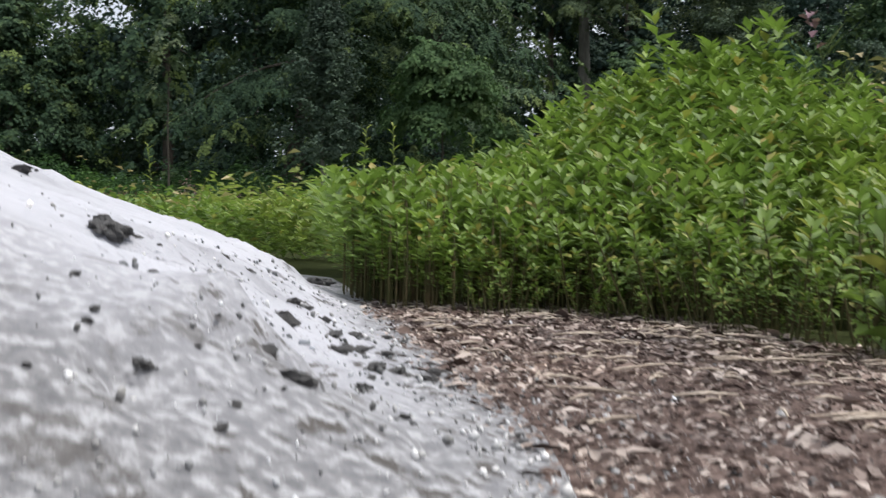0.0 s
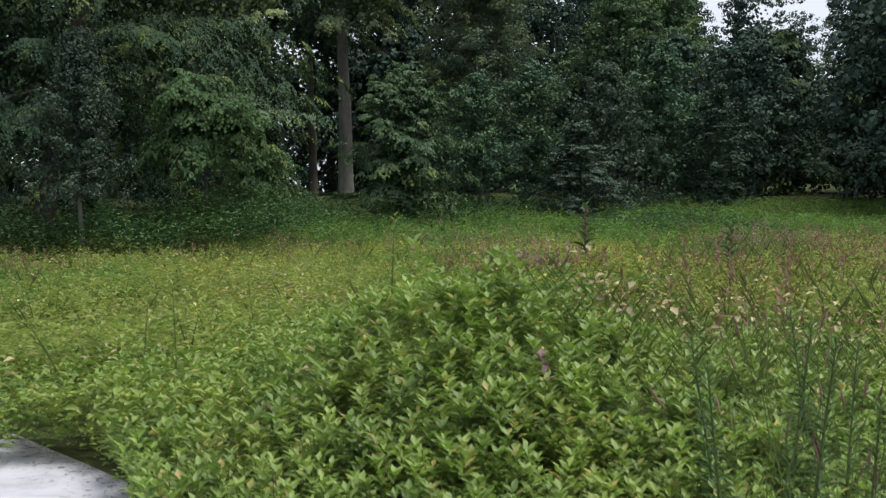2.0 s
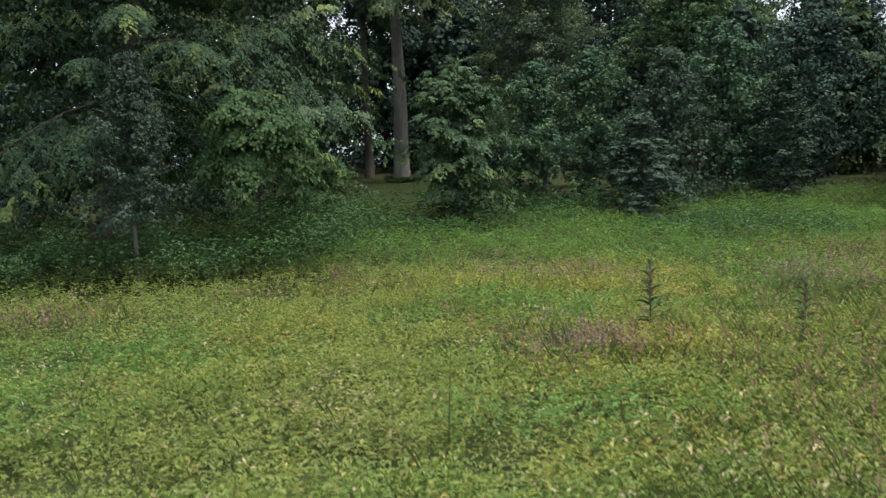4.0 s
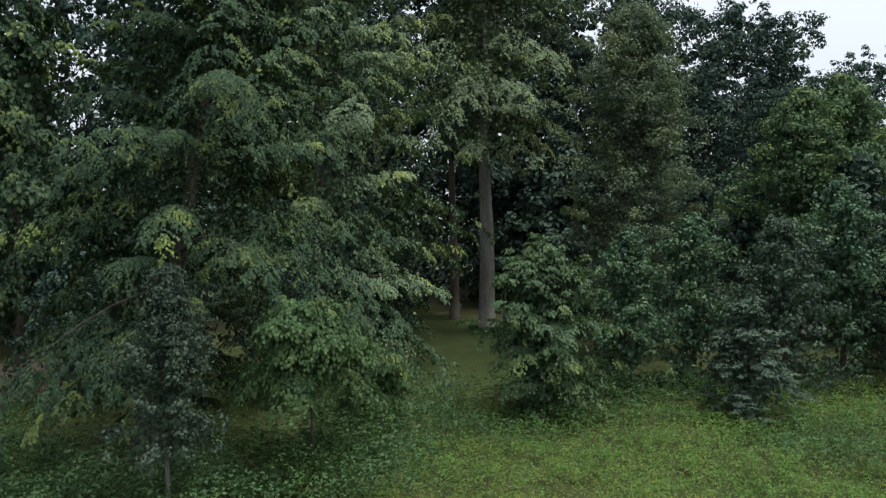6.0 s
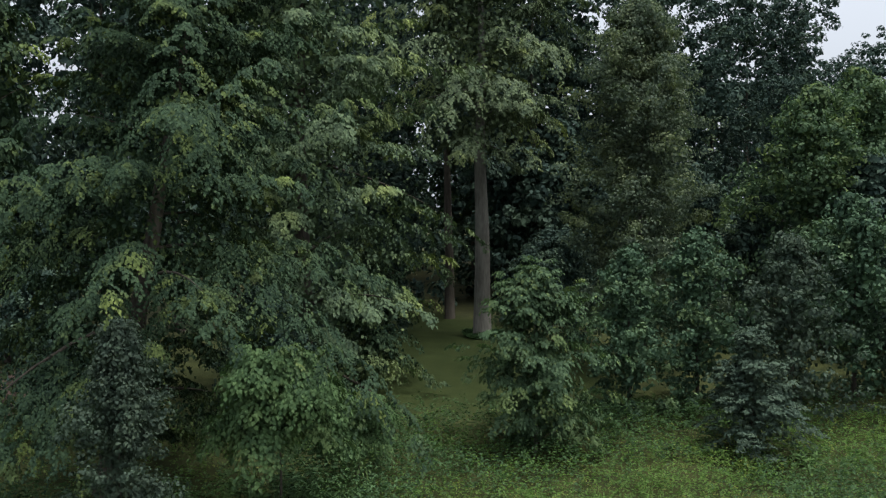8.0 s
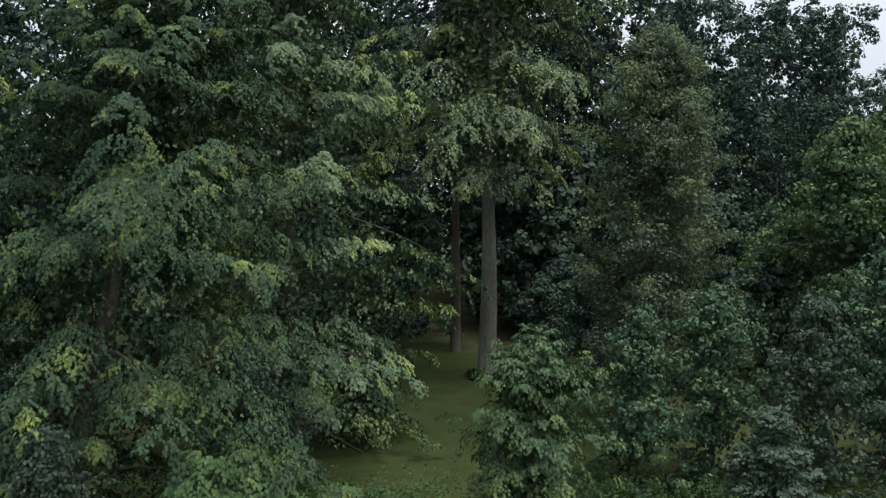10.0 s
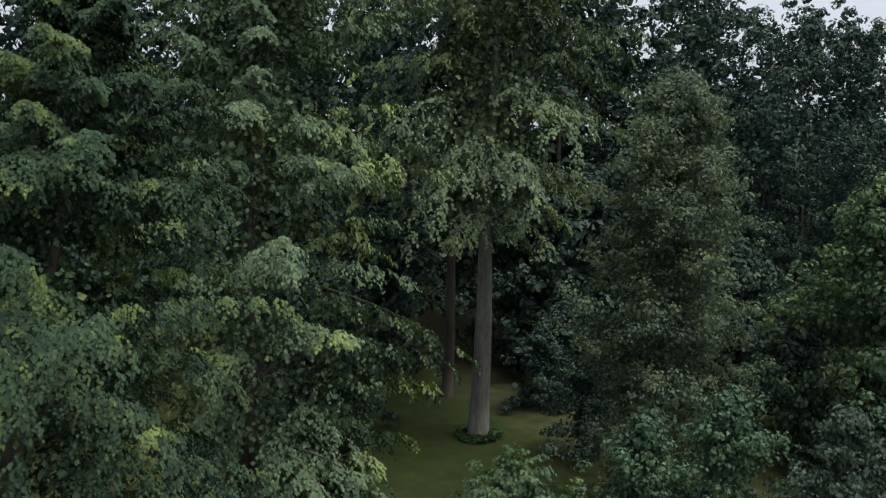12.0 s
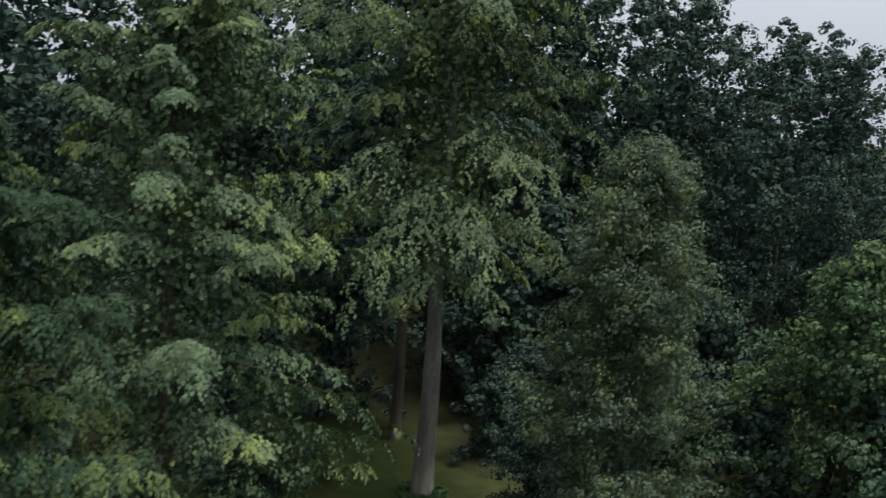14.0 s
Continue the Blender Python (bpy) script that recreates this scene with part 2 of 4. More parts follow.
def leaf_mesh(at, way, up, length, width, fine=False, fold=0.18, curl=0.15):
    """Folded, pointed leaves: arrays of places, directions and upward sides."""
    way = unit(way)
    side = unit(np.cross(way, up))
    nrm = np.cross(side, way)
    L, Wd = np.broadcast_to(length, len(at))[:, None], np.broadcast_to(width, len(at))[:, None]

    def spot(u, v, h):
        return at + way * (L * u) + side * (Wd * v) + nrm * (Wd * h - L * curl * u * u)

    i = np.arange(len(at))[:, None]
    if not fine:
        v = np.stack([spot(0, 0, 0), spot(0.45, 0.5, fold * 2), spot(1, 0, 0), spot(0.45, -0.5, fold * 2)], 1)
        f = np.concatenate([i * 4 + [[0, 1, 2]], i * 4 + [[0, 2, 3]]])
        return v.reshape(-1, 3), f
    v = np.stack([spot(0, 0, 0), spot(0.3, 0.42, fold * 2), spot(0.65, 0.4, fold * 2), spot(1, 0, 0),
                  spot(0.65, -0.4, fold * 2), spot(0.3, -0.42, fold * 2), spot(0.3, 0, 0), spot(0.65, 0, 0)], 1)
    tri = [[0, 6, 1], [6, 7, 2], [6, 2, 1], [7, 3, 2], [0, 5, 6], [6, 4, 7], [6, 5, 4], [7, 4, 3]]
    f = np.concatenate([i * 8 + [t] for t in tri])
    return v.reshape(-1, 3), f


def tube(points, radii, sides=8):
    """A tapered tube along places, closed at the tip."""
    points, radii = np.asarray(points, float), np.asarray(radii, float)
    t = unit(np.gradient(points, axis=0))
    ref = np.array([1.0, 0.3, 0.0]) if abs(t[0][2]) > 0.7 else np.array([0, 0, 1.0])
    a = unit(np.cross(t, ref))
    b = np.cross(t, a)
    ang = np.linspace(0, 2 * np.pi, sides, endpoint=False)
    ring = points[:, None] + radii[:, None, None] * (a[:, None] * np.cos(ang)[:, None] + b[:, None] * np.sin(ang)[:, None])
    v = ring.reshape(-1, 3)
    f = []
    for r in range(len(points) - 1):
        for s in range(sides):
            q = r * sides
            f.append((q + s, q + (s + 1) % sides, q + sides + (s + 1) % sides, q + sides + s))
    return v, np.array(f)


def joined(pieces):
    vs, fs, k = [], [], 0
    for v, f in pieces:
        vs.append(v)
        fs.append(f + k)
        k += len(v)
    return np.concatenate(vs), np.concatenate(fs)


# ---------------------------------------------------------------- the lie of the land
def smooth(a, b, x):
    t = np.clip((x - a) / (b - a), 0, 1)
    return t * t * (3 - 2 * t)


def soft_noise(x, y, seed=0):
    """Smooth waves of several lengths, about -1 to 1."""
    r = np.random.RandomState(seed)
    out = 0
    for k in range(7):
        a, w, p = r.uniform(0, 6.28), 1.0 * 1.5 ** k / 3, r.uniform(0, 6.28)
        out = out + np.sin((x * np.cos(a) + y * np.sin(a)) * w + p) / (1 + 0.45 * k)
    return out / 2.2


def land(x, y):
    z = np.interp(y, [-50, 14, 20, 30, 38, 42, 46, 60, 90, 140, 3000], [0, 0, 0.08, 0.4, 0.95, 1.5, 2.2, 3.2, 4.6, 5, 5])
    near = np.hypot(x, y)
    return z + 0.12 * soft_noise(x * 0.6, y * 0.6, 3) * smooth(8, 22, near)


def heap_toe(y):
    return np.interp(y, [-2, -0.4, 0.7, 1.0, 1.6, 2.4, 3.0, 4.2, 5.7, 7.5, 9], [-1.2, -0.5, 0.1, 0.17, 0.08, -0.05, -0.12, -0.32, -0.58, -1.5, -3.0])


def hummock(x, y):
    """The soil of the overgrown heap behind the wood chips."""
    d = np.hypot((x - 1.22) / np.where(x < 1.22, 0.72, 1.15), (y - 5.4) / 1.05)
    return 0.67 * np.exp(-0.5 * d * d) * smooth(0.0, 1.6, x - heap_toe(y)) * smooth(2.6, 4.2, y)


def ground_z(x, y):
    return land(x, y) + hummock(x, y)


def herb_edge(x):
    """Where the herbs begin, away from the wood chips: y for each x."""
    return np.interp(x, [-2.0, -0.3, 0.35, 0.72, 0.82, 1.1, 1.5], [3.4, 3.2, 3.1, 2.5, 2.0, 1.0, -3.0])


def heap_z(x, y):
    d = heap_toe(y) - x
    z = 0.38 * np.where(d < 1.7, d, 1.7 + 0.4 * (d - 1.7)) * smooth(-0.05, 0.45, d)
    z = z * (0.12 + 0.88 * smooth(0.0, 1.25, y)) * (1 - 0.97 * smooth(3.7, 6.0, y)) * (1 - smooth(3.2, 5.6, d))
    rough = smooth(0.05, 0.4, d)
    z = z + (0.013 * soft_noise(x * 9, y * 9, 5) + 0.022 * soft_noise(x * 3, y * 3, 6) + 0.01 * np.maximum(soft_noise(x * 26, y * 26, 7), 0) ** 2 * 2) * rough
    for px, py, r, dep in HEAP_PITS:
        z = z - dep * np.exp(-((x - px) ** 2 + ((y - py) * 0.8) ** 2) / (r * r))
    return np.where(d > -0.02, np.maximum(z, 0) + 0.008 * smooth(-0.02, 0.06, d), -0.02)


pit_rng = np.random.RandomState(17)
HEAP_PITS = [(-0.5, 1.62, 0.05, 0.06), (-0.53, 1.58, 0.03, 0.05), (-1.2, 3.0, 0.06, 0.07), (-0.7, 2.0, 0.03, 0.04), (-0.36, 1.4, 0.05, 0.04), (-0.16, 1.5, 0.035, 0.03)]
for _ in range(110):
    _y = pit_rng.uniform(0.8, 5.0)
    HEAP_PITS.append((float(heap_toe(_y)) - abs(pit_rng.normal(0, 0.35)), _y, pit_rng.uniform(0.012, 0.045), pit_rng.uniform(0.012, 0.035)))


def build_ground():
    s = np.linspace(-1, 1, 181)
    xs = np.sinh(s * 6.2) / np.sinh(6.2) * 1500
    ys = np.concatenate([np.linspace(-1500, -20, 14), np.linspace(-15, 70, 230), 70 + np.sinh(np.linspace(0.05, 1, 30) * 6) / np.sinh(6) * 1500])
    X, Y = np.meshgrid(xs, ys)
    Z = ground_z(X, Y)
    v = np.stack([X, Y, Z], -1).reshape(-1, 3)
    nx, ny = len(xs), len(ys)
    i = (np.arange(ny - 1)[:, None] * nx + np.arange(nx - 1)).ravel()
    f = np.stack([i, i + 1, i + nx + 1, i + nx], 1)
    me = mesh_of("ground", v, f, M_GROUND, True)
    x, y = v[:, 0], v[:, 1]
    wob = 0.15 * soft_noise(x * 3, y * 3, 9)
    chips = smooth(0.25, -0.1, y - herb_edge(x) + wob) * smooth(-6, -3, x) * smooth(-14, -10, y)
    lawn = smooth(43.5, 46.5, y + 0.5 * wob) * smooth(-2, 1, x) * smooth(0.7, -0.5, x - np.interp(y, [44, 52, 58, 63, 67, 72, 80], [13, 12, 10, 9.4, 7, 5.2, 1]) + wob * 2)
    earth = smooth(5, 3.4, np.hypot((x + 13.6) / 0.6, (y - 49) / 1.2) + wob * 2)
    forest = smooth(58, 68, y)
    col = me.color_attributes.new("zone", "FLOAT_COLOR", "POINT")
    rgba = np.stack([chips, lawn, np.maximum(earth, 0.12 * forest * (1 - lawn)), np.ones_like(x)], 1).astype(np.float32)
    col.data.foreach_set("color", rgba.ravel())
    tagged(new("ground", me), "open ground with soil, mown lawn and wood-chip patch", "ground", kind="structure")


build_ground()


def build_heap():
    xs = 0.12 - 6.1 * np.linspace(0, 1, 190) ** 2
    ys = -1.0 + 9.6 * np.linspace(0, 1, 230) ** 1.5
    X, Y = np.meshgrid(xs, ys)
    Z = heap_z(X, Y) + ground_z(X, Y) - 0.003
    v = np.stack([X, Y, Z], -1).reshape(-1, 3)
    nx, ny = len(xs), len(ys)
    i = (np.arange(ny - 1)[:, None] * nx + np.arange(nx - 1)).ravel()
    f = np.stack([i, i + 1, i + nx + 1, i + nx], 1)
    keep = (heap_toe(v[:, 1]) - v[:, 0] > -0.02)[f].any(1)
    me = mesh_of("sand_mound", v, f[keep], M_SAND, True)
    x, y = v[:, 0], v[:, 1]
    d = heap_toe(y) - x
    wob = 0.12 * soft_noise(x * 5, y * 5, 19)
    foot = smooth(1.5, 0.75, y + 0.3 * d + 2 * wob) * 0.8
    foot = np.maximum(foot, 0.75 * smooth(0.28, 0.02, d + 0.5 * wob))
    clods = np.clip(smooth(0.6, 0.15, d + wob) + 0.12 + 0 * x, 0, 1)
    rgba = np.stack([foot, clods, 0 * x, np.ones_like(x)], 1).astype(np.float32)
    me.color_attributes.new("zone", "FLOAT_COLOR", "POINT").data.foreach_set("color", rgba.ravel())
    tagged(new("sand_mound", me), "pale grey sand heap with pits and gravel at its foot", "sand heap")


build_heap()


# ---------------------------------------------------------------- trees
def profile(shape, u):
    """How far the boughs reach at a height u (0 to 1) of the crown."""
    if shape == "cone":
        return (1.02 - u) ** 0.8
    if shape == "spire":
        return np.clip(1.02 - ((u - 0.35) / 0.68) ** 2, 0.05, 1)
    if shape == "column":
        return 0.55 + 0.6 * np.sin(np.pi * np.clip(u * 0.9 + 0.08, 0, 1)) - 0.65 * u ** 3
    if shape == "high":
        return np.sin(np.pi * np.clip(u * 0.72 + 0.15, 0, 1)) ** 0.6
    return np.clip(1.02 - u ** 2.2, 0.05, 1) * (0.8 + 0.25 * np.sin(np.pi * u))


def tufts(p, size, g):
    """A loose field of waves in space, about -1 to 1: foliage stands in tufts where it is high."""
    total = np.zeros(len(p))
    for _ in range(7):
        k = unit(g.normal(0, 1, 3)) * np.array([1, 1, 1.7]) * 6.283 / (size * g.uniform(0.7, 1.6))
        total += np.sin(p @ k + g.uniform(0, 6.283))
    return total / 3.0


def loose_sprays(along, out, el, dr, L, R, twigs, leaves, leaf, spray, wide, lift, fan, broad, drop, tight, tuft, gap, g):
    """Drooping fans of leaves that lie like shingles, scattered along the boughs."""
    boughs, z_up = len(L), np.array([0, 0, 1.0])
    s = np.clip(g.beta(2.0, 0.9, (boughs, twigs)), 0.15, 1)
    p = along(s)
    slope = np.sin(el)[:, None] - 2 * dr[:, None] * s
    ahead = unit(out[:, None] * np.cos(el)[:, None, None] + slope[..., None] * z_up)
    sgn = np.where(g.uniform(size=s.shape) < 0.5, -1, 1)[..., None]
    across = np.cross(ahead, z_up) * sgn
    tl = spray * (0.13 * R + 1.6 * leaf) * g.uniform(0.6, 1.3, s.shape)
    reach = wide * L[:, None] * (1.15 - s) * g.uniform(0, 1, s.shape)
    p = p + across * reach[..., None] + ahead * (0.3 * reach)[..., None]
    p[..., 2] += lift * g.normal(0, 1, s.shape) * tl - 0.12 * reach
    tw = unit(ahead * np.array([1, 1, 0.4]) + across * g.uniform(0.0, fan, s.shape)[..., None] + g.normal(0, 0.15, p.shape))
    side_way = unit(np.cross(tw, z_up))
    v = g.uniform(0.0, 1, (boughs, twigs, leaves)) ** 0.8
    w = g.uniform(-1, 1, v.shape) * np.sin(np.pi * np.clip(v * 0.8 + 0.12, 0, 1)) ** 0.7
    half = (broad * tl * g.uniform(0.7, 1.2, s.shape))[..., None]
    fall = drop * g.uniform(0.6, 1.5, s.shape)[..., None]
    at = (p[:, :, None] + tw[:, :, None] * (v * tl[..., None])[..., None] + side_way[:, :, None] * (w * half)[..., None]
          - z_up * (fall * tl[..., None] * v ** 2 + 0.4 * half * w ** 2)[..., None])
    at = at + g.normal(0, 1, at.shape) * np.array([1, 1, 0.6]) * (tight * 0.7 * tl[..., None, None])
    way = tw[:, :, None] + side_way[:, :, None] * (0.8 * w)[..., None] - z_up * (1.6 * fall * v + 0.3 * np.abs(w))[..., None] + g.normal(0, 0.25, at.shape)
    up = (z_up + tw[:, :, None] * (1.6 * fall * v)[..., None] + side_way[:, :, None] * (0.7 * w)[..., None] + g.normal(0, 0.17, at.shape))
    tone = np.clip(g.uniform(-1.2, 1.0, (boughs, 1, 1)) + g.uniform(-0.4, 0.4, (boughs, twigs, 1)) + 0 * v, 0, 1).ravel()
    stand = np.repeat(tufts(p.reshape(-1, 3), tuft * R ** 0.8, g) > gap, leaves)
    return at.reshape(-1, 3), way.reshape(-1, 3), up.reshape(-1, 3), tone, stand


def fronds(along, out, el, dr, L, frond, leaf, leaves, drop, spray, g):
    """Flat feathered plates: each bough bears branchlets on both sides, each branchlet twigs, each twig two ranks of leaves."""
    side_count, twig_count, start = frond
    boughs, z_up = len(L), np.array([0, 0, 1.0])
    s = start + (1 - start) * (np.arange(side_count) + g.uniform(0.1, 0.9, (boughs, side_count))) / side_count
    s[:, -1] = 0.97
    p = along(s)
    slope = np.sin(el)[:, None] - 2 * dr[:, None] * s
    ahead = unit(out[:, None] * np.cos(el)[:, None, None] + slope[..., None] * z_up)
    sgn = np.where((np.arange(side_count) + g.randint(0, 2, (boughs, 1))) % 2 == 0, -1.0, 1.0)[..., None]
    level = unit(np.cross(ahead, z_up))
    swing = g.uniform(0.55, 1.25, s.shape)
    swing[:, -1] *= 0.15
    bd = unit(ahead * np.cos(swing)[..., None] + level * sgn * np.sin(swing)[..., None] + g.normal(0, 0.1, p.shape))
    bl = spray * (0.19 * L[:, None] * (1.25 - s) + 0.45) * g.uniform(0.65, 1.3, s.shape)
    fall = drop * g.uniform(0.5, 1.6, s.shape)
    # twigs along the branchlets
    q = (np.arange(twig_count) + g.uniform(0, 1, (boughs, side_count, twig_count))) / twig_count
    bd4, bl4, fall4 = bd[:, :, None], bl[:, :, None], fall[:, :, None]
    tp = p[:, :, None] + bd4 * (q * bl4)[..., None] - z_up * (fall4 * bl4 * q ** 2)[..., None]
    bend = unit(bd4 - z_up * (2 * fall4 * q)[..., None])
    flank = unit(np.cross(bend, z_up)) * np.where(np.arange(twig_count) % 2 == 0, -1.0, 1.0)[:, None]
    ta = g.uniform(0.5, 1.05, q.shape)
    td = unit(bend * np.cos(ta)[..., None] + flank * np.sin(ta)[..., None] - z_up * 0.12 + g.normal(0, 0.1, tp.shape))
    tl = (0.36 * bl4 * (1.15 - 0.75 * q) + 1.2 * leaf) * g.uniform(0.7, 1.25, q.shape)
    # leaves in two ranks along the twigs
    r = (np.arange(leaves) + g.uniform(0, 1, (*q.shape, leaves))) / leaves
    td5, tl5 = td[:, :, :, None], tl[..., None]
    rank = np.where(np.arange(leaves) % 2 == 0, -1.0, 1.0)
    cross = unit(np.cross(td5, z_up)) * rank[:, None]
    sag = (0.5 * fall4[..., None] + 0.1) * np.ones_like(r)
    at = tp[:, :, :, None] + td5 * (r * tl5)[..., None] - z_up * (sag * tl5 * r ** 2)[..., None] + g.normal(0, 1, (*r.shape, 3)) * np.array([1, 1, 0.7]) * leaf * 0.22
    down = 0.55 + 0.9 * sag * r
    away = unit(out)[:, None, None, None]
    way = td5 * 0.6 + cross * 0.6 + away * 0.25 - z_up * down[..., None] + g.normal(0, 0.2, at.shape)
    up = z_up + away * (0.75 * down)[..., None] + td5 * 0.35 + cross * 0.15 + g.normal(0, 0.17, at.shape)
    fresh = np.clip(g.uniform(-2.0, 0.6, (boughs, 1)) + 0.9 * (s - 0.75) + g.uniform(-0.8, 0.6, s.shape), 0, 1)
    tone = np.broadcast_to(fresh[:, :, None, None], r.shape).ravel()
    return at.reshape(-1, 3), way.reshape(-1, 3), up.reshape(-1, 3), tone


def clumps(along, out, L, R, clump, leaves, spray, g):
    """Rounded tufts of leaves round the ends of the twigs, each leaf facing out of its tuft and upwards."""
    count, start = clump
    boughs, z_up = len(L), np.array([0, 0, 1.0])
    s = start + (1 - start) * g.uniform(0, 1, (boughs, count)) ** 0.7
    s[:, 0] = 1.0
    size = spray * (0.055 * R + 0.16) * g.uniform(0.6, 1.35, s.shape)
    c = along(s) + g.normal(0, 1, (boughs, count, 3)) * np.array([1, 1, 0.6]) * (0.2 * L[:, None] * (1.2 - s) + 0.15)[..., None]
    d = g.normal(0, 1, (boughs, count, leaves, 3))
    d[..., 2] += 0.35
    d = unit(d)
    ball = size[:, :, None, None] * g.uniform(0.45, 1.05, (boughs, count, leaves, 1))
    at = c[:, :, None] + d * ball * np.array([1.15, 1.15, 0.7])
    lie = g.normal(0, 0.6, d.shape) - z_up * 0.6 + 0.35 * unit(out)[:, None, None]
    way = lie - d * (lie * d).sum(-1, keepdims=True)
    up = d + z_up * 0.55 + g.normal(0, 0.22, d.shape)
    fresh = np.clip(g.uniform(-2.0, 1.0, (boughs, 1)) + g.uniform(-0.5, 0.5, s.shape), 0, 1)
    tone = np.broadcast_to(fresh[:, :, None], at.shape[:3]).ravel()
    return at.reshape(-1, 3), way.reshape(-1, 3), up.reshape(-1, 3), tone


def build_tree(label, H, R, trunk_r, clear, boughs, twigs, leaves, leaf, leaf_mat, bark, shape="dome", elev=25, droop=0.35,
               seed=1, name="tree", lean=0.0, limbs=10, low=0.0, wide=0.55, sway=12, side=None, category="tree", drop=0.45, core=1500, core_size=2.0, fan=0.7, lift=0.2, tight=0.065, tuft=0.5, gap=-0.3, spray=1.0, broad=0.38, frond=None, clump=None):
    """A tapered trunk, limbs, and a crown of drooping boughs set with small leaves. Its base is the origin."""
    g = np.random.RandomState(seed)
    root = new(name)
    root.empty_display_size = 0.5
    tagged(root, label, category)
    hs = np.linspace(0, H * (0.9 if shape == 'cone' else 0.78), 12)
    bend = np.cumsum(g.normal(0, 0.02 * H / 12, (12, 2)), 0)
    bend = bend - bend[0]
    path = np.stack([bend[:, 0] + lean * hs, bend[:, 1], hs], 1)
    rad = trunk_r * np.clip(1 - hs / (H * 0.92), 0.04, 1)
    rad[0] *= 1.45
    path = np.insert(path, 1, path[0] * 0.93 + path[1] * 0.07, 0)
    rad = np.insert(rad, 1, trunk_r * 1.08)
    part("trunk", mesh_of("trunk", *tube(path, rad, 12), bark, True), root)
    # boughs
    u = np.sort((np.arange(boughs) + g.uniform(0, 1, boughs)) / boughs) ** 0.85
    h0 = clear + (H * 0.97 - clear) * u
    az = np.arange(boughs) * 2.39996 + g.normal(0, 0.5, boughs)
    lobes = 1 + 0.18 * np.sin(az * 2 + seed) + 0.14 * np.sin(az * 3 + u * 7 + seed * 2)
    L = R * profile(shape, u) * lobes * g.uniform(0.68, 1.12, boughs)
    if side is not None:
        L = L * (1 + side[1] * np.cos(az - radians(side[0])))
    el = np.radians(elev + g.normal(0, sway, boughs) + (38 if shape != 'cone' else 15) * u)
    dr = droop * g.uniform(0.4, 1.5, boughs) * (1.25 - 0.7 * u)
    bx, by = np.interp(h0, path[:, 2], path[:, 0]), np.interp(h0, path[:, 2], path[:, 1])
    out = np.stack([np.cos(az), np.sin(az), 0 * az], 1)
    z_up = np.array([0, 0, 1.0])

    def along(s):  # s: (boughs, k)
        rise = (np.sin(el)[:, None] * s - dr[:, None] * s ** 2) * L[:, None]
        p = out[:, None] * (np.cos(el)[:, None] * s * L[:, None])[..., None]
        p = p + np.stack([np.broadcast_to(bx[:, None], s.shape), np.broadcast_to(by[:, None], s.shape), h0[:, None] + rise], -1)
        return p

    pick = np.linspace(0, boughs - 1, limbs).astype(int)
    steps = np.linspace(0, 0.75, 6)
    pts = along(np.broadcast_to(steps, (boughs, 6)))
    for k in pick:
        r0 = max(0.015, 0.35 * np.interp(h0[k], path[:, 2], rad)) * min(1, L[k] / 3 + 0.2)
        part("limb", mesh_of("limb", *tube(pts[k], 0.8 * r0 * np.linspace(1, 0.1, 6), 5), bark, True), root)
    if frond:
        at, way, up, tone = fronds(along, out, el, dr, L, frond, leaf, leaves, drop, spray, g)
        stand = None
    elif clump:
        at, way, up, tone = clumps(along, out, L, R, clump, leaves, spray, g)
        stand = None
    else:
        at, way, up, tone, stand = loose_sprays(along, out, el, dr, L, R, twigs, leaves, leaf, spray, wide, lift, fan, broad, drop, tight, tuft, gap, g)
    tone = np.concatenate([tone, np.zeros(core)])
    inner = core
    k = g.randint(0, max(1, int(boughs * 0.75)), inner)
    si = g.uniform(0.05, 0.5, inner)
    pin = along(np.tile(np.linspace(0, 1, 41), (boughs, 1)))[k, np.round(si * 40).astype(int)]
    pin = pin + g.normal(0, 1, pin.shape) * np.array([1, 1, 0.6]) * 0.09 * R
    big = np.concatenate([np.ones(len(at)), np.full(inner, core_size)])
    at, way = np.concatenate([at, pin]), np.concatenate([way, g.normal(0, 1, pin.shape) - z_up * 0.6])
    up = np.concatenate([up, out[k] + g.normal(0, 0.5, pin.shape)])
    ok = at[:, 2] > low + 0.05
    if stand is not None:
        ok[:len(ok) - inner] &= stand
    at, way, up, big = at[ok], way[ok], up[ok], big[ok]
    ln = leaf * big * g.uniform(0.7, 1.25, len(at))
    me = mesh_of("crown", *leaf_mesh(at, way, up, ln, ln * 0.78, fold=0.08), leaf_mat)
    me.attributes.new("spray", "FLOAT", "POINT").data.foreach_set("value", np.repeat(tone[ok], 4).astype(np.float32))
    part("crown", me, root)
    return root


def place(ob, x, y, turn=0, size=1.0, sink=0.1):
    ob.location = (x, y, float(ground_z(np.float64(x), np.float64(y))) - sink)
    ob.rotation_euler = (0, 0, radians(turn))
    ob.scale = (size, size, size)
    return ob


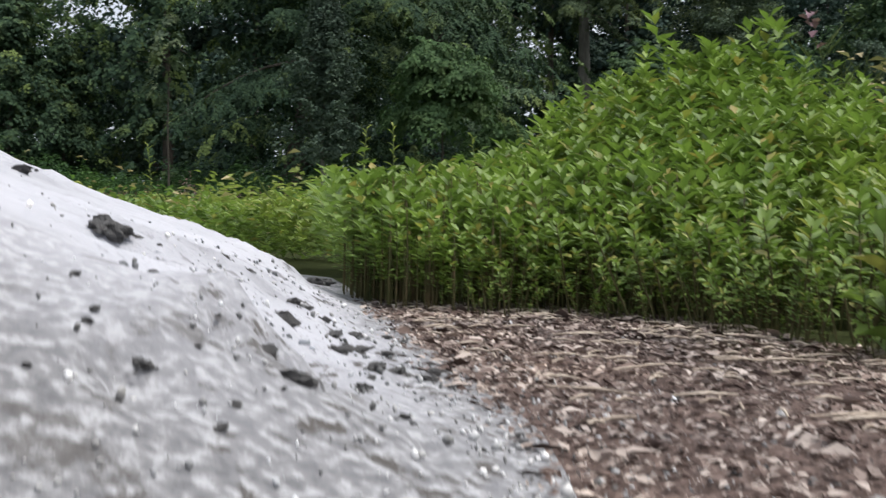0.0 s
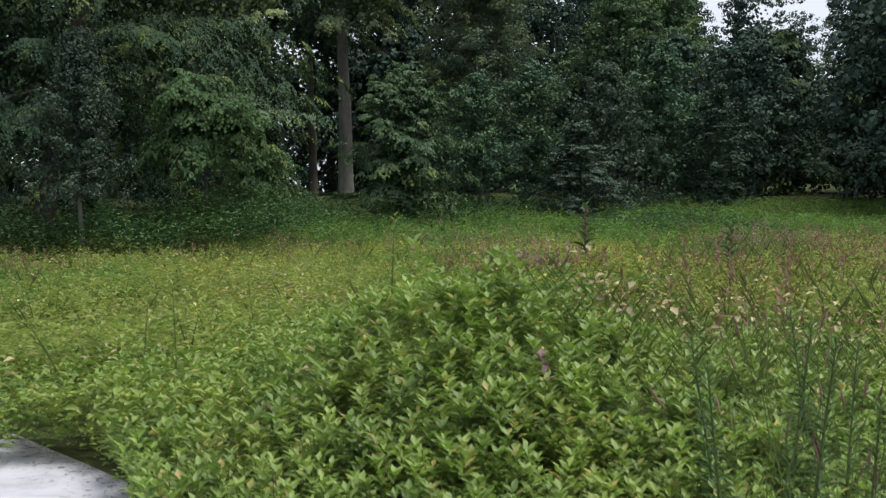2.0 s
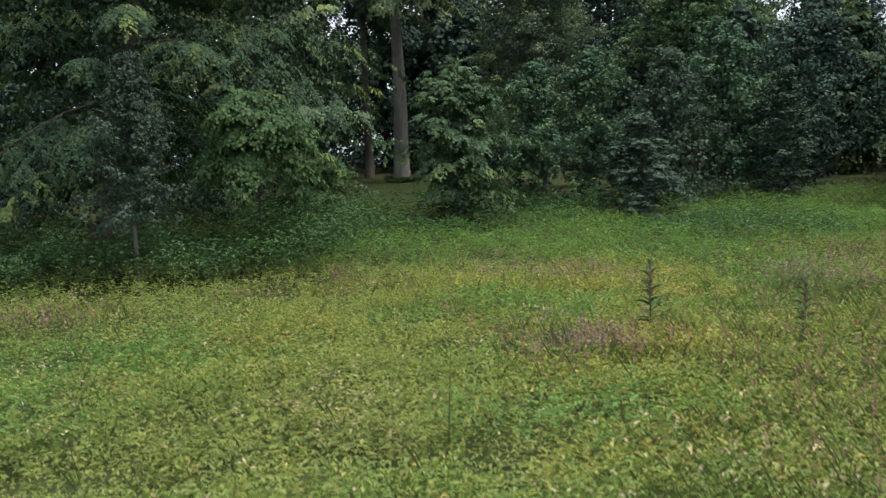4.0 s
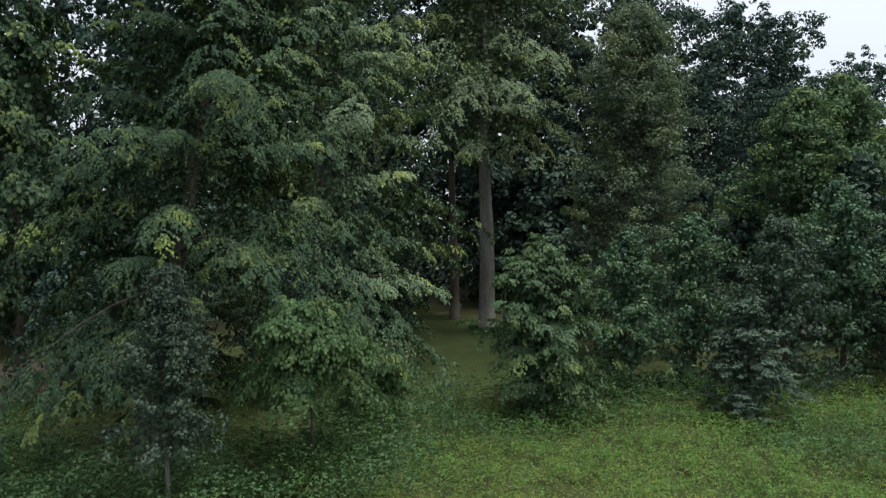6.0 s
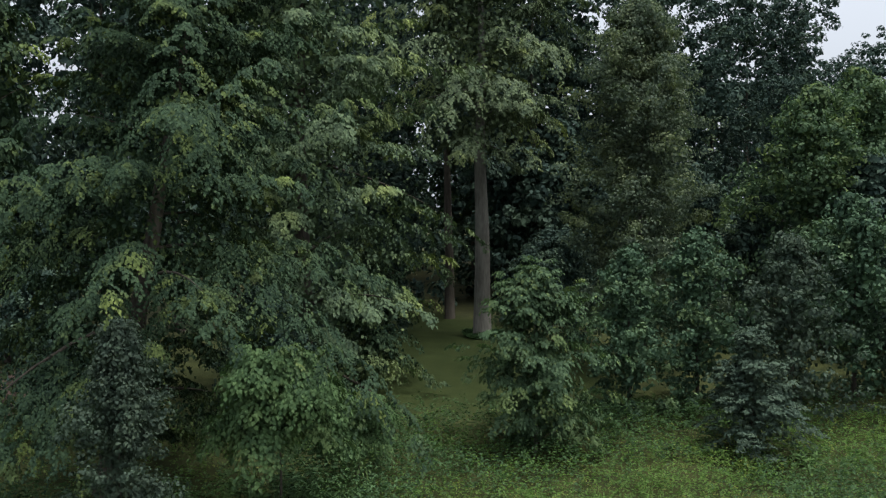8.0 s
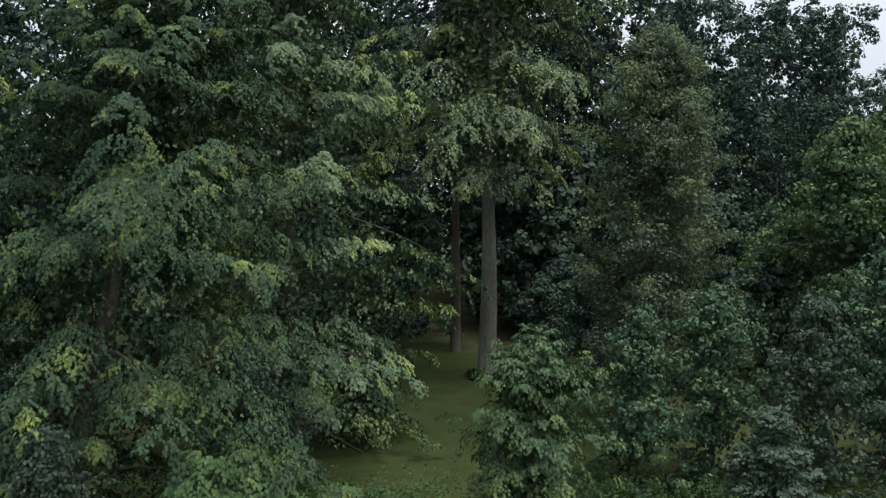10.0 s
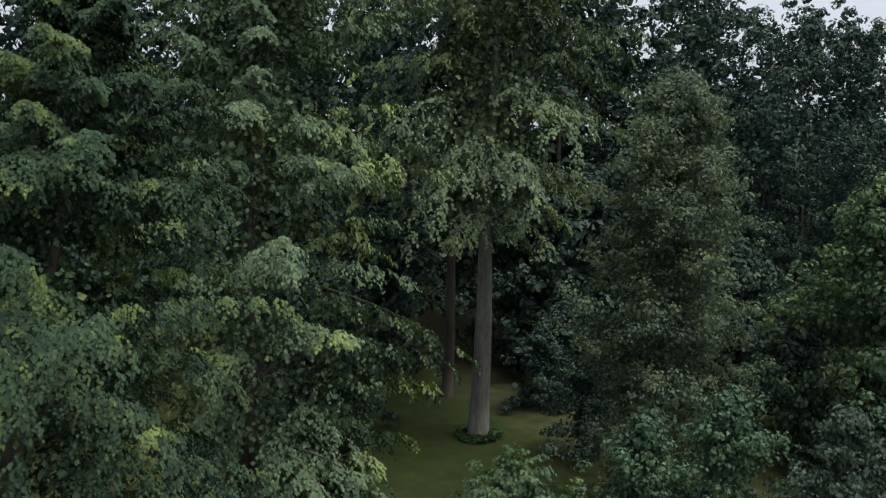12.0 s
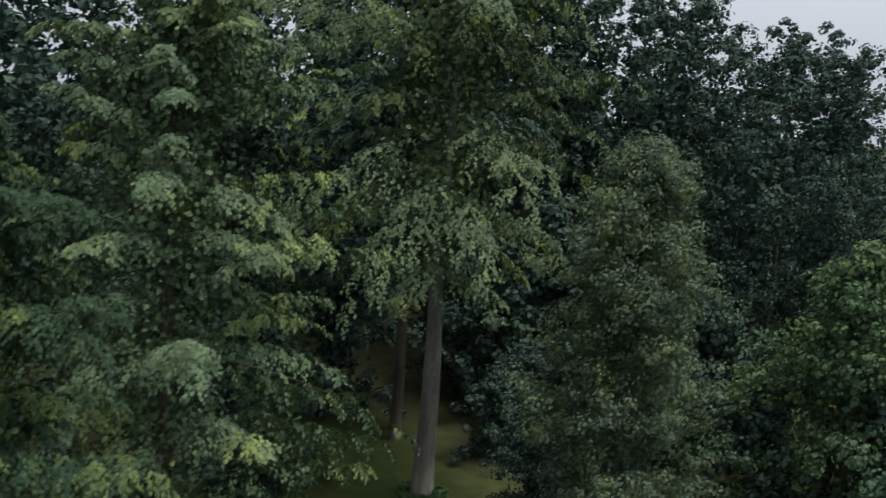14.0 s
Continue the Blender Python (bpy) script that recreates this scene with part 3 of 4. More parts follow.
beech = build_tree("broad beech with layered boughs hanging to the nettles", 19.5, 7.2, 0.42, 1.8, 190, 0, 11, 0.1, M_BEECH, M_DARKBARK,
                   elev=4, droop=0.3, seed=4, limbs=18, low=1.2, side=(-62, 0.28), lean=0.2, drop=0.55, core=9000, core_size=1.7, sway=13, spray=0.62, frond=(12, 8, 0.3))
place(beech, -5.8, 38.5)
second = build_tree("tall pale green beech at the lawn's edge", 25.0, 6.8, 0.4, 1.2, 140, 0, 8, 0.14, M_SHADED_LIME, M_DARKBARK,
                    elev=4, droop=0.28, seed=9, limbs=14, low=0.5, drop=0.5, core=11000, core_size=1.6, sway=13, spray=0.68, frond=(10, 7, 0.3))
place(second, -0.3, 48.0, 40)
bole = build_tree("tall tree with a bare straight grey trunk on the lawn", 27.0, 6.3, 0.46, 9.8, 130, 0, 8, 0.145, M_LIME, M_BARK,
                  shape="high", elev=8, droop=0.36, seed=12, limbs=16, low=8.4, drop=0.6, core=7000, core_size=1.8, side=(-95, 0.5), sway=15, spray=0.7, frond=(9, 7, 0.3))
place(bole, 7.9, 60.0, 0)
slim = build_tree("slender grey-trunked tree deep in the wood", 25.0, 5.0, 0.3, 10.0, 60, 12, 26, 0.26, M_DARK, M_DARKBARK,
                  shape="high", elev=20, droop=0.4, seed=15, limbs=8, low=8)
place(slim, 6.7, 66.5)
sapling = build_tree("young maple standing at the meadow's edge", 6.2, 2.6, 0.09, 0.4, 110, 0, 7, 0.125, M_MAPLE, M_BARK,
                     elev=20, droop=0.25, seed=21, limbs=12, low=0.2, sway=24, shape="spire", drop=0.45, core=1600, core_size=1.5, spray=0.75, frond=(6, 5, 0.3))
place(sapling, 7.8, 41.5)
silver = build_tree("small grey-green tree on a thin stem", 6.9, 1.55, 0.08, 2.0, 80, 0, 30, 0.1, M_SILVER, M_BARK,
                    elev=34, droop=0.3, seed=25, limbs=10, low=1.6, drop=0.35, sway=18, core=1400, core_size=1.4, clump=(7, 0.3))
place(silver, -3.55, 31.2)
poplar = build_tree("tall olive-green tree with pale thin stems", 16.0, 4.7, 0.17, 0.8, 190, 0, 40, 0.135, M_OLIVE, M_BARK,
                    shape="spire", elev=36, droop=0.12, seed=31, limbs=34, low=0.4, drop=0.3, core=6000, core_size=1.3, sway=22, clump=(10, 0.3))
place(poplar, 14.2, 52.0)
cone = build_tree("conical blue-green bush at the meadow's edge", 4.6, 2.2, 0.08, 0.2, 120, 10, 28, 0.10, M_BLUE, M_DARKBARK,
                  shape="cone", elev=26, droop=0.3, seed=35, limbs=6, low=0.1, sway=18, name="bush", category="bush", drop=0.2)
place(cone, 15.1, 40.8, 0, 0.95)

round_bush = build_tree("rounded upright blue-green bush before the wood", 5.9, 1.35, 0.07, 0.2, 90, 9, 18, 0.12, M_BLUE, M_DARKBARK,
                        shape="column", elev=40, droop=0.25, seed=37, limbs=6, low=0.1, sway=18, name="bush", category="bush", drop=0.2, core=2500, core_size=1.4)
place(round_bush, 22.8, 43.5)
yew = build_tree("dense dark tree with foliage down to the ground", 14.5, 4.6, 0.22, 0.3, 120, 11, 16, 0.2, M_DARK, M_DARKBARK,
                 elev=12, droop=0.3, seed=39, limbs=8, low=0.1, core=5000, core_size=1.6, gap=-0.8)
place(yew, 33.2, 45.0)

# broad bushes along the wood's edge, and the wood behind them
bush_kinds = [
    build_tree("dense dark green bush at the wood's edge", 6.5, 3.3, 0.1, 0.1, 64, 0, 23, 0.165, M_DARK, M_DARKBARK, elev=20, droop=0.35,
               seed=41, limbs=6, sway=18, name="bush", category="bush", low=0.1, core=1500, core_size=1.5, clump=(5, 0.4)),
    build_tree("broad grey-green bush at the wood's edge", 7.5, 3.4, 0.1, 0.2, 64, 0, 23, 0.165, M_SILVER, M_DARKBARK, elev=18, droop=0.4,
               seed=43, limbs=6, sway=18, name="bush", category="bush", low=0.1, core=1500, core_size=1.5, clump=(5, 0.4)),
    build_tree("dense beech bush at the wood's edge", 8.0, 3.2, 0.12, 0.2, 62, 0, 5, 0.17, M_BEECH, M_DARKBARK, elev=12, droop=0.4,
               seed=45, limbs=6, sway=14, name="bush", category="bush", low=0.1, drop=0.6, core=1500, core_size=1.5, frond=(6, 5, 0.3)),
    build_tree("dark leafy bush in the wood", 6.5, 3.3, 0.1, 0.1, 50, 0, 24, 0.23, M_DARK, M_DARKBARK, elev=24, droop=0.35,
               seed=47, limbs=6, sway=22, name="bush", category="bush", low=0.1, core=1200, core_size=1.2, clump=(5, 0.4)),
    build_tree("fresh green broadleaf bush at the wood's edge", 7.2, 3.2, 0.1, 0.2, 64, 0, 23, 0.165, M_GREEN, M_DARKBARK, elev=22, droop=0.4,
               seed=49, limbs=6, sway=20, name="bush", category="bush", low=0.1, core=1500, core_size=1.5, clump=(5, 0.4)),
]
# The bush at (2.3, 50.5) stands in for the second beech's hanging boughs.
BUSHES = [(11.9, 45.0, 4, 0.88), (14.7, 45.6, 4, 0.95), (18.0, 44.6, 1, 0.92), (21.0, 46, 4, 1.1), (25.2, 47.5, 0, 1.2),
          (30.8, 39, 0, 1.95), (36, 47, 1, 1.4), (28.6, 51, 0, 1.3), (32, 53, 2, 1.2), (26, 55, 3, 1.4), (33, 58, 3, 1.5), (39, 55, 3, 1.5), (-13, 58, 3, 1.3), (-20, 60, 3, 1.4), (21.5, 58, 3, 1.0), (-9.5, 45, 0, 0.9), (-19, 46, 2, 1.1),
          (0.0, 60, 3, 1.2), (2.3, 50.5, 2, 0.78), (-1.6, 44.6, 0, 0.8), (-16.8, 46.5, 2, 0.85), (3.5, 71, 3, 1.4), (10.5, 73, 3, 1.5), (14.0, 71, 3, 1.7), (18.0, 70, 3, 1.6), (12.6, 66.5, 3, 0.8), (16, 66.5, 3, 1.1), (20.5, 64.5, 3, 1.3),
          (12.4, 58.0, 0, 0.85), (11.2, 64.5, 3, 0.65)]
used = set()
for i, (x, y, k, s) in enumerate(BUSHES):
    ob = bush_kinds[k]
    if k in used:
        ob = copy_thing(ob, Matrix())
    used.add(k)
    tagged(ob, group="bushes along the wood's edge")
    place(ob, x, y, i * 77, s)

tree_kinds = [
    build_tree("tall dark broadleaf tree in the wood", 23.0, 7.4, 0.33, 4.0, 64, 0, 24, 0.31, M_DARK, M_DARKBARK, shape="high", elev=20,
               droop=0.42, seed=51, limbs=16, low=2, drop=0.5, core=2200, core_size=1.5, sway=18, clump=(6, 0.35)),
    build_tree("tall beech in the wood with drooping boughs", 26.0, 6.6, 0.35, 3.0, 60, 0, 5, 0.31, M_BEECH, M_DARKBARK, elev=14,
               droop=0.42, seed=53, limbs=14, low=2, drop=0.8, core=1600, core_size=1.6, sway=14, frond=(6, 5, 0.25)),
    build_tree("tall thin tree in the wood, sparsely leaved", 25.0, 5.6, 0.28, 7.0, 44, 0, 24, 0.28, M_DARK, M_DARKBARK, shape="high", elev=35,
               droop=0.35, seed=57, limbs=22, low=6, core=100, sway=20, clump=(6, 0.35)),
    build_tree("leafy maple in the wood", 14.5, 6.0, 0.25, 1.5, 90, 0, 22, 0.235, M_MAPLE, M_BARK, elev=24, droop=0.32, seed=59, limbs=10, low=1,
               sway=20, core=2500, core_size=1.5, clump=(7, 0.35)),
]
WOOD = [(23.8, 56, 3, 0.9), (27.6, 60, 3, 0.97), (34.5, 62, 3, 0.6), (12.5, 78, 0, 1.0), (30.5, 66, 0, 0.61), (-2, 72, 0, 1.0), (1, 87, 1, 1.0), (28, 77, 2, 0.8), (20.5, 78, 0, 0.95), (24, 85, 0, 0.93), (34.5, 84, 0, 0.85), (41, 85, 0, 0.74), (46.3, 84, 0, 0.8),
        (37, 54, 0, 0.5), (43, 60, 1, 0.5), (49, 66, 0, 0.55), (55, 74, 1, 0.55), (16, 80, 0, 1.12), (10, 84, 1, 1.12),
        (3, 80, 0, 1.05), (-4, 76, 1, 1.0), (27, 68, 0, 0.58), (-8, 63, 0, 0.92), (-13, 72, 2, 1.0), (-6, 70, 1, 0.8), (-18, 66, 1, 0.65)]
WOOD += [(-14.5, 56, 0, 0.74), (-22, 53, 3, 1.0), (13, 75, 2, 1.0), (-12.4, 47.5, 1, 0.74), (38, 62, 0, 0.47), (-10.5, 58, 0, 1.0), (31, 79, 0, 0.85), (24.5, 74, 0, 0.84)]
used = set()
for i, (x, y, k, s) in enumerate(WOOD):
    ob = tree_kinds[k]
    if k in used:
        ob = copy_thing(ob, Matrix())
    used.add(k)
    tagged(ob, group="trees of the wood")
    place(ob, x, y, i * 101, s, 0.3)


def far_wood():
    """The depth of the wood: a loose mass of leaves behind the trees, thinning out upwards."""
    g = np.random.RandomState(88)
    n = 80000
    x, y = g.uniform(-62, 80, n), g.uniform(88, 112, n)
    top = (18 - 6 * smooth(0.3, 0.5, x / y)) * (1 + 0.14 * soft_noise(x * 0.35, 0 * x, 31))
    z = top * g.uniform(0, 1, n) ** 1.2
    hole = soft_noise(x * 0.8, z * 1.1, 33)
    keep = (hole < 0.95 + 4 * smooth(13, 9, z) - 0.95 * smooth(8, 16, z) * (1 - 0.5 * smooth(0.1, 0.3, x / y))) & (g.uniform(size=n) < 0.8)
    at = np.stack([x, y, z + land(x, y)], 1)[keep]
    a = g.uniform(0, 6.283, len(at))
    way = np.stack([np.cos(a), np.sin(a), g.normal(-0.3, 0.4, len(at))], 1)
    up = np.array([0, 0, 1.0]) + g.normal(0, 0.6, at.shape)
    ln = g.uniform(0.5, 0.9, len(at))
    tagged(new("far_wood", mesh_of("far_wood", *leaf_mesh(at, way, up, ln, ln * 0.6), M_DARK)), "dark leafy depth of the wood", "woods", kind="stuff")


far_wood()


# ---------------------------------------------------------------- herbs
def herb_field(name, label, n, box, where, height, leaf, per, mat, seed, category="herbs", slim=0.45, spread=0.12, bare=0.2, lift=0.12, clump=0.6):
    """Many upright herbs: leaves set round stems, densest near the top. where(x, y): how likely one grows there."""
    g = np.random.RandomState(seed)
    x, y = g.uniform(box[0], box[1], n), g.uniform(box[2], box[3], n)
    keep = g.uniform(size=n) < where(x, y) * (1 - clump * smooth(0.25, -0.35, soft_noise(x * 5, y * 5, seed + 4)))
    x, y = x[keep], y[keep]
    m = len(x)
    h = height * g.uniform(0.7, 1.12, m) * (1 + 0.32 * soft_noise(x * 2.6, y * 2.6, seed + 1) + 0.34 * soft_noise(x * 0.7, y * 0.7, seed + 2) + 0.2 * soft_noise(x * 7, y * 7, seed + 3))
    z0 = ground_z(x, y)
    u = bare + (1 - bare) * g.uniform(0, 1, (m, per)) ** 0.7
    az = g.uniform(0, 6.283, (m, per))
    r = spread * g.uniform(0.1, 1, (m, per)) * (1.2 - 0.7 * u)
    at = np.stack([x[:, None] + r * np.cos(az), y[:, None] + r * np.sin(az), z0[:, None] + h[:, None] * u], -1).reshape(-1, 3)
    a = az.ravel() + g.normal(0, 0.5, at.shape[0])
    ri = lift + 0.25 * u.ravel() + g.normal(0, 0.25, len(a))
    way = np.stack([np.cos(a), np.sin(a), ri], 1)
    up = np.stack([-np.cos(a) * ri, -np.sin(a) * ri, np.ones_like(a)], 1) + g.normal(0, 0.3, (len(a), 3))
    ln = leaf * g.uniform(0.6, 1.25, len(a))
    v, f = leaf_mesh(at, way, up, ln, ln * slim)
    return tagged(new(name, mesh_of(name, v, f, mat)), label, category, kind="stuff")


def in_view(x, y):
    return (np.abs(x - 0.14 * y) < 3.5 + 0.6 * np.maximum(y, 0)).astype(float)


def beyond(x, y):
    """Herbs stand here: past the wood chips, off the heap, this side of the lawn."""
    off = (x > heap_toe(y) - 0.1 * smooth(3.2, 4.0, y)) | (y > 6.3) | (y < -1)
    return ((y > herb_edge(x)) & off).astype(float) * (1 - smooth(43.5, 46, y + soft_noise(x, y, 8)))


def patch(x, y, seed, lo, hi, scale=0.5):
    return smooth(lo, hi, soft_noise(x * scale, y * scale, seed))


def gold(x, y):
    return smooth(1.15, 0.4, np.hypot((x - 6.3 - (y - 20) * 0.3) / 9.0, (y - 20) / 11)) * (0.22 + 0.78 * patch(x, y, 61, -0.2, 0.4, 0.8))


def nettle_zone(x, y):
    scrub = 0.9 * smooth(1.2, 0.6, np.hypot((x - 17.5) / 4.5, (y - 36.5) / 3.5))
    return np.maximum(scrub, smooth(-2, 4, y - 34.0 - 0.45 * np.maximum(x, -5) + 2 * soft_noise(x * 0.5, y * 0.5, 74)))


def deep_shade(x, y):
    """Bare soil close under the beech."""
    return smooth(1.1, 0.85, np.hypot((x + 5.0) / 6.0, (y - 39.8) / 4.0))


def dull_zone(x, y):
    left = 0.7 * smooth(1.1, 0.5, np.hypot((x + 4.5) / 4.5, (y - 18) / 5))
    edge = 0.75 * smooth(30, 35, y) * smooth(-4, 1, x)
    return np.clip(0.9 * left + edge + patch(x, y, 97, 0.15, 0.5, 0.8) * (1 - 0.7 * gold(x, y)), 0, 1)


herb_field("meadow_herbs", "bright green leafy herbs of the meadow", 200000, (-24, 38, 8, 46),
           lambda x, y: in_view(x, y) * beyond(x, y) * (0.9 - 0.55 * gold(x, y)) * (0.45 + 0.55 * smooth(32, 14, y)) * (1 - 0.85 * nettle_zone(x, y)) * (1 - 0.95 * dull_zone(x, y)), 0.55, 0.094, 7, M_HERB, 70,
           spread=0.1, clump=0.45)
herb_field("dull_green_herbs", "deeper green herbs in patches of the meadow", 115000, (-20, 34, 9, 44),
           lambda x, y: in_view(x, y) * beyond(x, y) * dull_zone(x, y) * (1 - 0.7 * nettle_zone(x, y)) * (0.5 + 0.5 * np.maximum(smooth(32, 14, y), smooth(29, 33, y))), 0.62, 0.115, 5, M_DULL, 71, clump=0.5)
herb_field("yellowing_herbs", "yellow-green wilting herbs of the meadow", 70000, (-12, 26, 9, 36),
           lambda x, y: in_view(x, y) * beyond(x, y) * 1.9 * gold(x, y) * (1 - nettle_zone(x, y)) * smooth(34, 28, y), 0.56, 0.095, 6, M_YELLOW, 72, clump=0.6)
herb_field("nettles", "dark green nettles below the trees", 40000, (-24, 38, 26, 47),
           lambda x, y: in_view(x, y) * beyond(x, y) * nettle_zone(x, y) * (1 - deep_shade(x, y)), 0.85, 0.15, 6, M_NETTLE, 76, clump=0.45)
herb_field("tall_nettles", "tall dark nettles and brambles before the beech", 13000, (-15, 4, 26, 40),
           lambda x, y: in_view(x, y) * smooth(29.6, 31.4, y + 0.7 * soft_noise(x, y, 75)) * (1 - deep_shade(x, y)) * smooth(4.0, 0.5, x + 0.6 * soft_noise(y, x, 77)) * 0.95, 1.5, 0.16, 7, M_NETTLE, 77, bare=0.45, clump=0.4)
herb_field("ivy_ring", "low dark ivy round the foot of the grey trunk", 1500, (6.6, 9.2, 58.7, 61.3),
           lambda x, y: (np.hypot(x - 7.9, y - 60) < 1.05 + 0.2 * soft_noise(x * 4, y * 4, 5)).astype(float), 0.3, 0.16, 5, M_NETTLE, 79)
herb_field("low_herbs", "fresh green leafy herbs growing close together", 15000, (-7, 11, 5, 11),
           lambda x, y: in_view(x, y) * beyond(x, y) * (1 - smooth(0.05, 0.3, hummock(x, y))), 0.5, 0.08, 6, M_SHRUB, 78, spread=0.07)


# the thicket on and round the hummock
def shoot_leaves(g, h, leaf, pairs, fine):
    """One upright shoot, bare below: pairs of leaves up the stem and two wide-open whorls at the tip."""
    at, way, up, ln = [], [], [], []
    turn = g.uniform(0, 6.28)
    for k in range(pairs):
        u = (k + 0.5) / pairs
        count = 4 if k >= pairs - 3 else 2
        for side in range(count):
            a = turn + k * 0.9 + side * 6.283 / count + g.normal(0, 0.2)
            rise = (0.2 + 0.75 * u ** 2 if k < pairs - 1 else 1.1) + g.normal(0, 0.13)
            at.append((0.004 * math.cos(a), 0.004 * math.sin(a), h * (0.3 + 0.68 * u ** 0.8 + g.normal(0, 0.03))))
            way.append((math.cos(a), math.sin(a), rise))
            up.append((-math.cos(a) * rise, -math.sin(a) * rise, 1))
            ln.append(leaf * (1.08 - 0.5 * abs(u - 0.7)) * g.uniform(0.8, 1.12))
    ln = np.array(ln)
    return leaf_mesh(np.array(at), np.array(way), np.array(up) + g.normal(0, 0.1, (len(up), 3)), ln, ln * 0.5, fine, fold=0.1, curl=0.16)


def thicket():
    root = tagged(new("leafy_thicket"), "dense green leafy thicket over a soil hummock", "shrub")
    g = np.random.RandomState(101)
    kinds = [shoot_leaves(g, 1.0, 0.15, 7, True) for _ in range(6)]
    kinds_far = [shoot_leaves(g, 1.0, 0.15, 7, False) for _ in range(6)]
    n = 15000
    x, y = g.uniform(-2.2, 5.5, n), g.uniform(0.3, 8.0, n)
    x[:500], y[:500] = g.normal(1.2, 0.7, 500), g.normal(4.9, 0.7, 500)
    x[500:1900], y[500:1900] = g.uniform(-0.4, 2.4, 1400), g.uniform(2.6, 4.1, 1400)
    ok = (beyond(x, y) > 0) & (g.uniform(size=n) < np.interp(y, [0, 4.2, 5.0, 6.5, 8], [1, 1, 0.6, 0.45, 0.25])) & (np.abs(x - 0.2 * y) < 1.3 + 0.55 * y)
    x, y = x[ok], y[ok]
    h = (0.4 + 0.06 * soft_noise(x * 2, y * 2, 12)) * g.uniform(0.6, 1.12, len(x)) * (0.8 + 0.2 * smooth(2.4, 4.0, y))
    h = h * (0.8 + 0.2 * smooth(0.0, 0.6, y - herb_edge(x)))
    h = np.where(g.uniform(size=len(x)) < np.where(y < herb_edge(x) + 0.5, 0.08, 0.45) * (y < 4.6), h * g.uniform(0.25, 0.7, len(x)), h)
    h = np.where((g.uniform(size=len(x)) < 0.05) & (hummock(x, y) > 0.55), h * 1.4, h)
    # short ragged shoots straggling along the foot
    fx = g.uniform(-0.5, 1.0, 240)
    fy = herb_edge(fx) + g.uniform(-0.1, 0.4, 240) * (0.5 + 0.5 * smooth(-0.4, 0.6, soft_noise(fx * 6, fx, 15)))
    fh = g.uniform(0.05, 0.2, 240)
    clear = fx > heap_toe(fy) + 0.12
    x, y, h = np.append(x, fx[clear]), np.append(y, fy[clear]), np.append(h, fh[clear])
    z = ground_z(x, y)
    near = np.argsort(np.hypot(x - 0.4, y - 2.4))[:300]
    is_near = np.zeros(len(x), bool)
    is_near[near] = True
    shoots = []
    for v, f in kinds:
        stem, sf = tube([(0, 0, 0), (0.01, 0.0, 0.5), (0, 0.01, 1.0)], [0.013, 0.011, 0.005], 4)
        tris = np.concatenate([sf[:, [0, 1, 2]], sf[:, [0, 2, 3]]])
        me = mesh_of("shoot", *joined([(v, f), (stem, tris)]), M_SHRUB)
        me.materials.append(M_STEM)
        idx = np.zeros(len(me.polygons), np.int32)
        idx[len(f):] = 1
        me.polygons.foreach_set("material_index", idx)
        shoots.append(me)
    bulk = []
    for i in range(len(x)):
        foot = smooth(0.4, 0.0, y[i] - herb_edge(x[i]))
        a, lx, ly = g.uniform(0, 6.28), g.normal(0, 0.12 + 0.12 * foot), g.normal(0, 0.12 + 0.14 * foot) - 0.08
        if is_near[i]:
            ob = new("shoot", shoots[i % 6])
            ob.parent = root
            ob.location = (x[i], y[i], z[i] - 0.01)
            ob.rotation_euler = (lx, ly, a)
            ob.scale = (h[i] * 1.0, h[i] * 1.0, h[i])
            continue
        v, f = (kinds if y[i] < 3.25 and h[i] > 0.2 else kinds_far)[i % 6]
        c, sn = math.cos(a), math.sin(a)
        w = np.stack([v[:, 0] * c - v[:, 1] * sn + ly * v[:, 2], v[:, 0] * sn + v[:, 1] * c + lx * v[:, 2], v[:, 2]], 1) * h[i]
        bulk.append((w + np.array([x[i], y[i], z[i]]), f))
    foliage = part("foliage", mesh_of("foliage", *joined(bulk), M_SHRUB), root)
    tagged(foliage, kind="stuff")
    sv, sf = tube([(0, 0, 0), (0.01, 0.0, 0.5), (0, 0.01, 1.0)], [0.011, 0.009, 0.004], 3)
    far = np.flatnonzero(~is_near & (y < herb_edge(x) + 1.2))
    stems = [(sv * h[i] + np.array([x[i], y[i], z[i]]), sf) for i in far]
    tagged(part("stem_mass", mesh_of("stem_mass", *joined(stems), M_STEM), root), kind="stuff")


thicket()


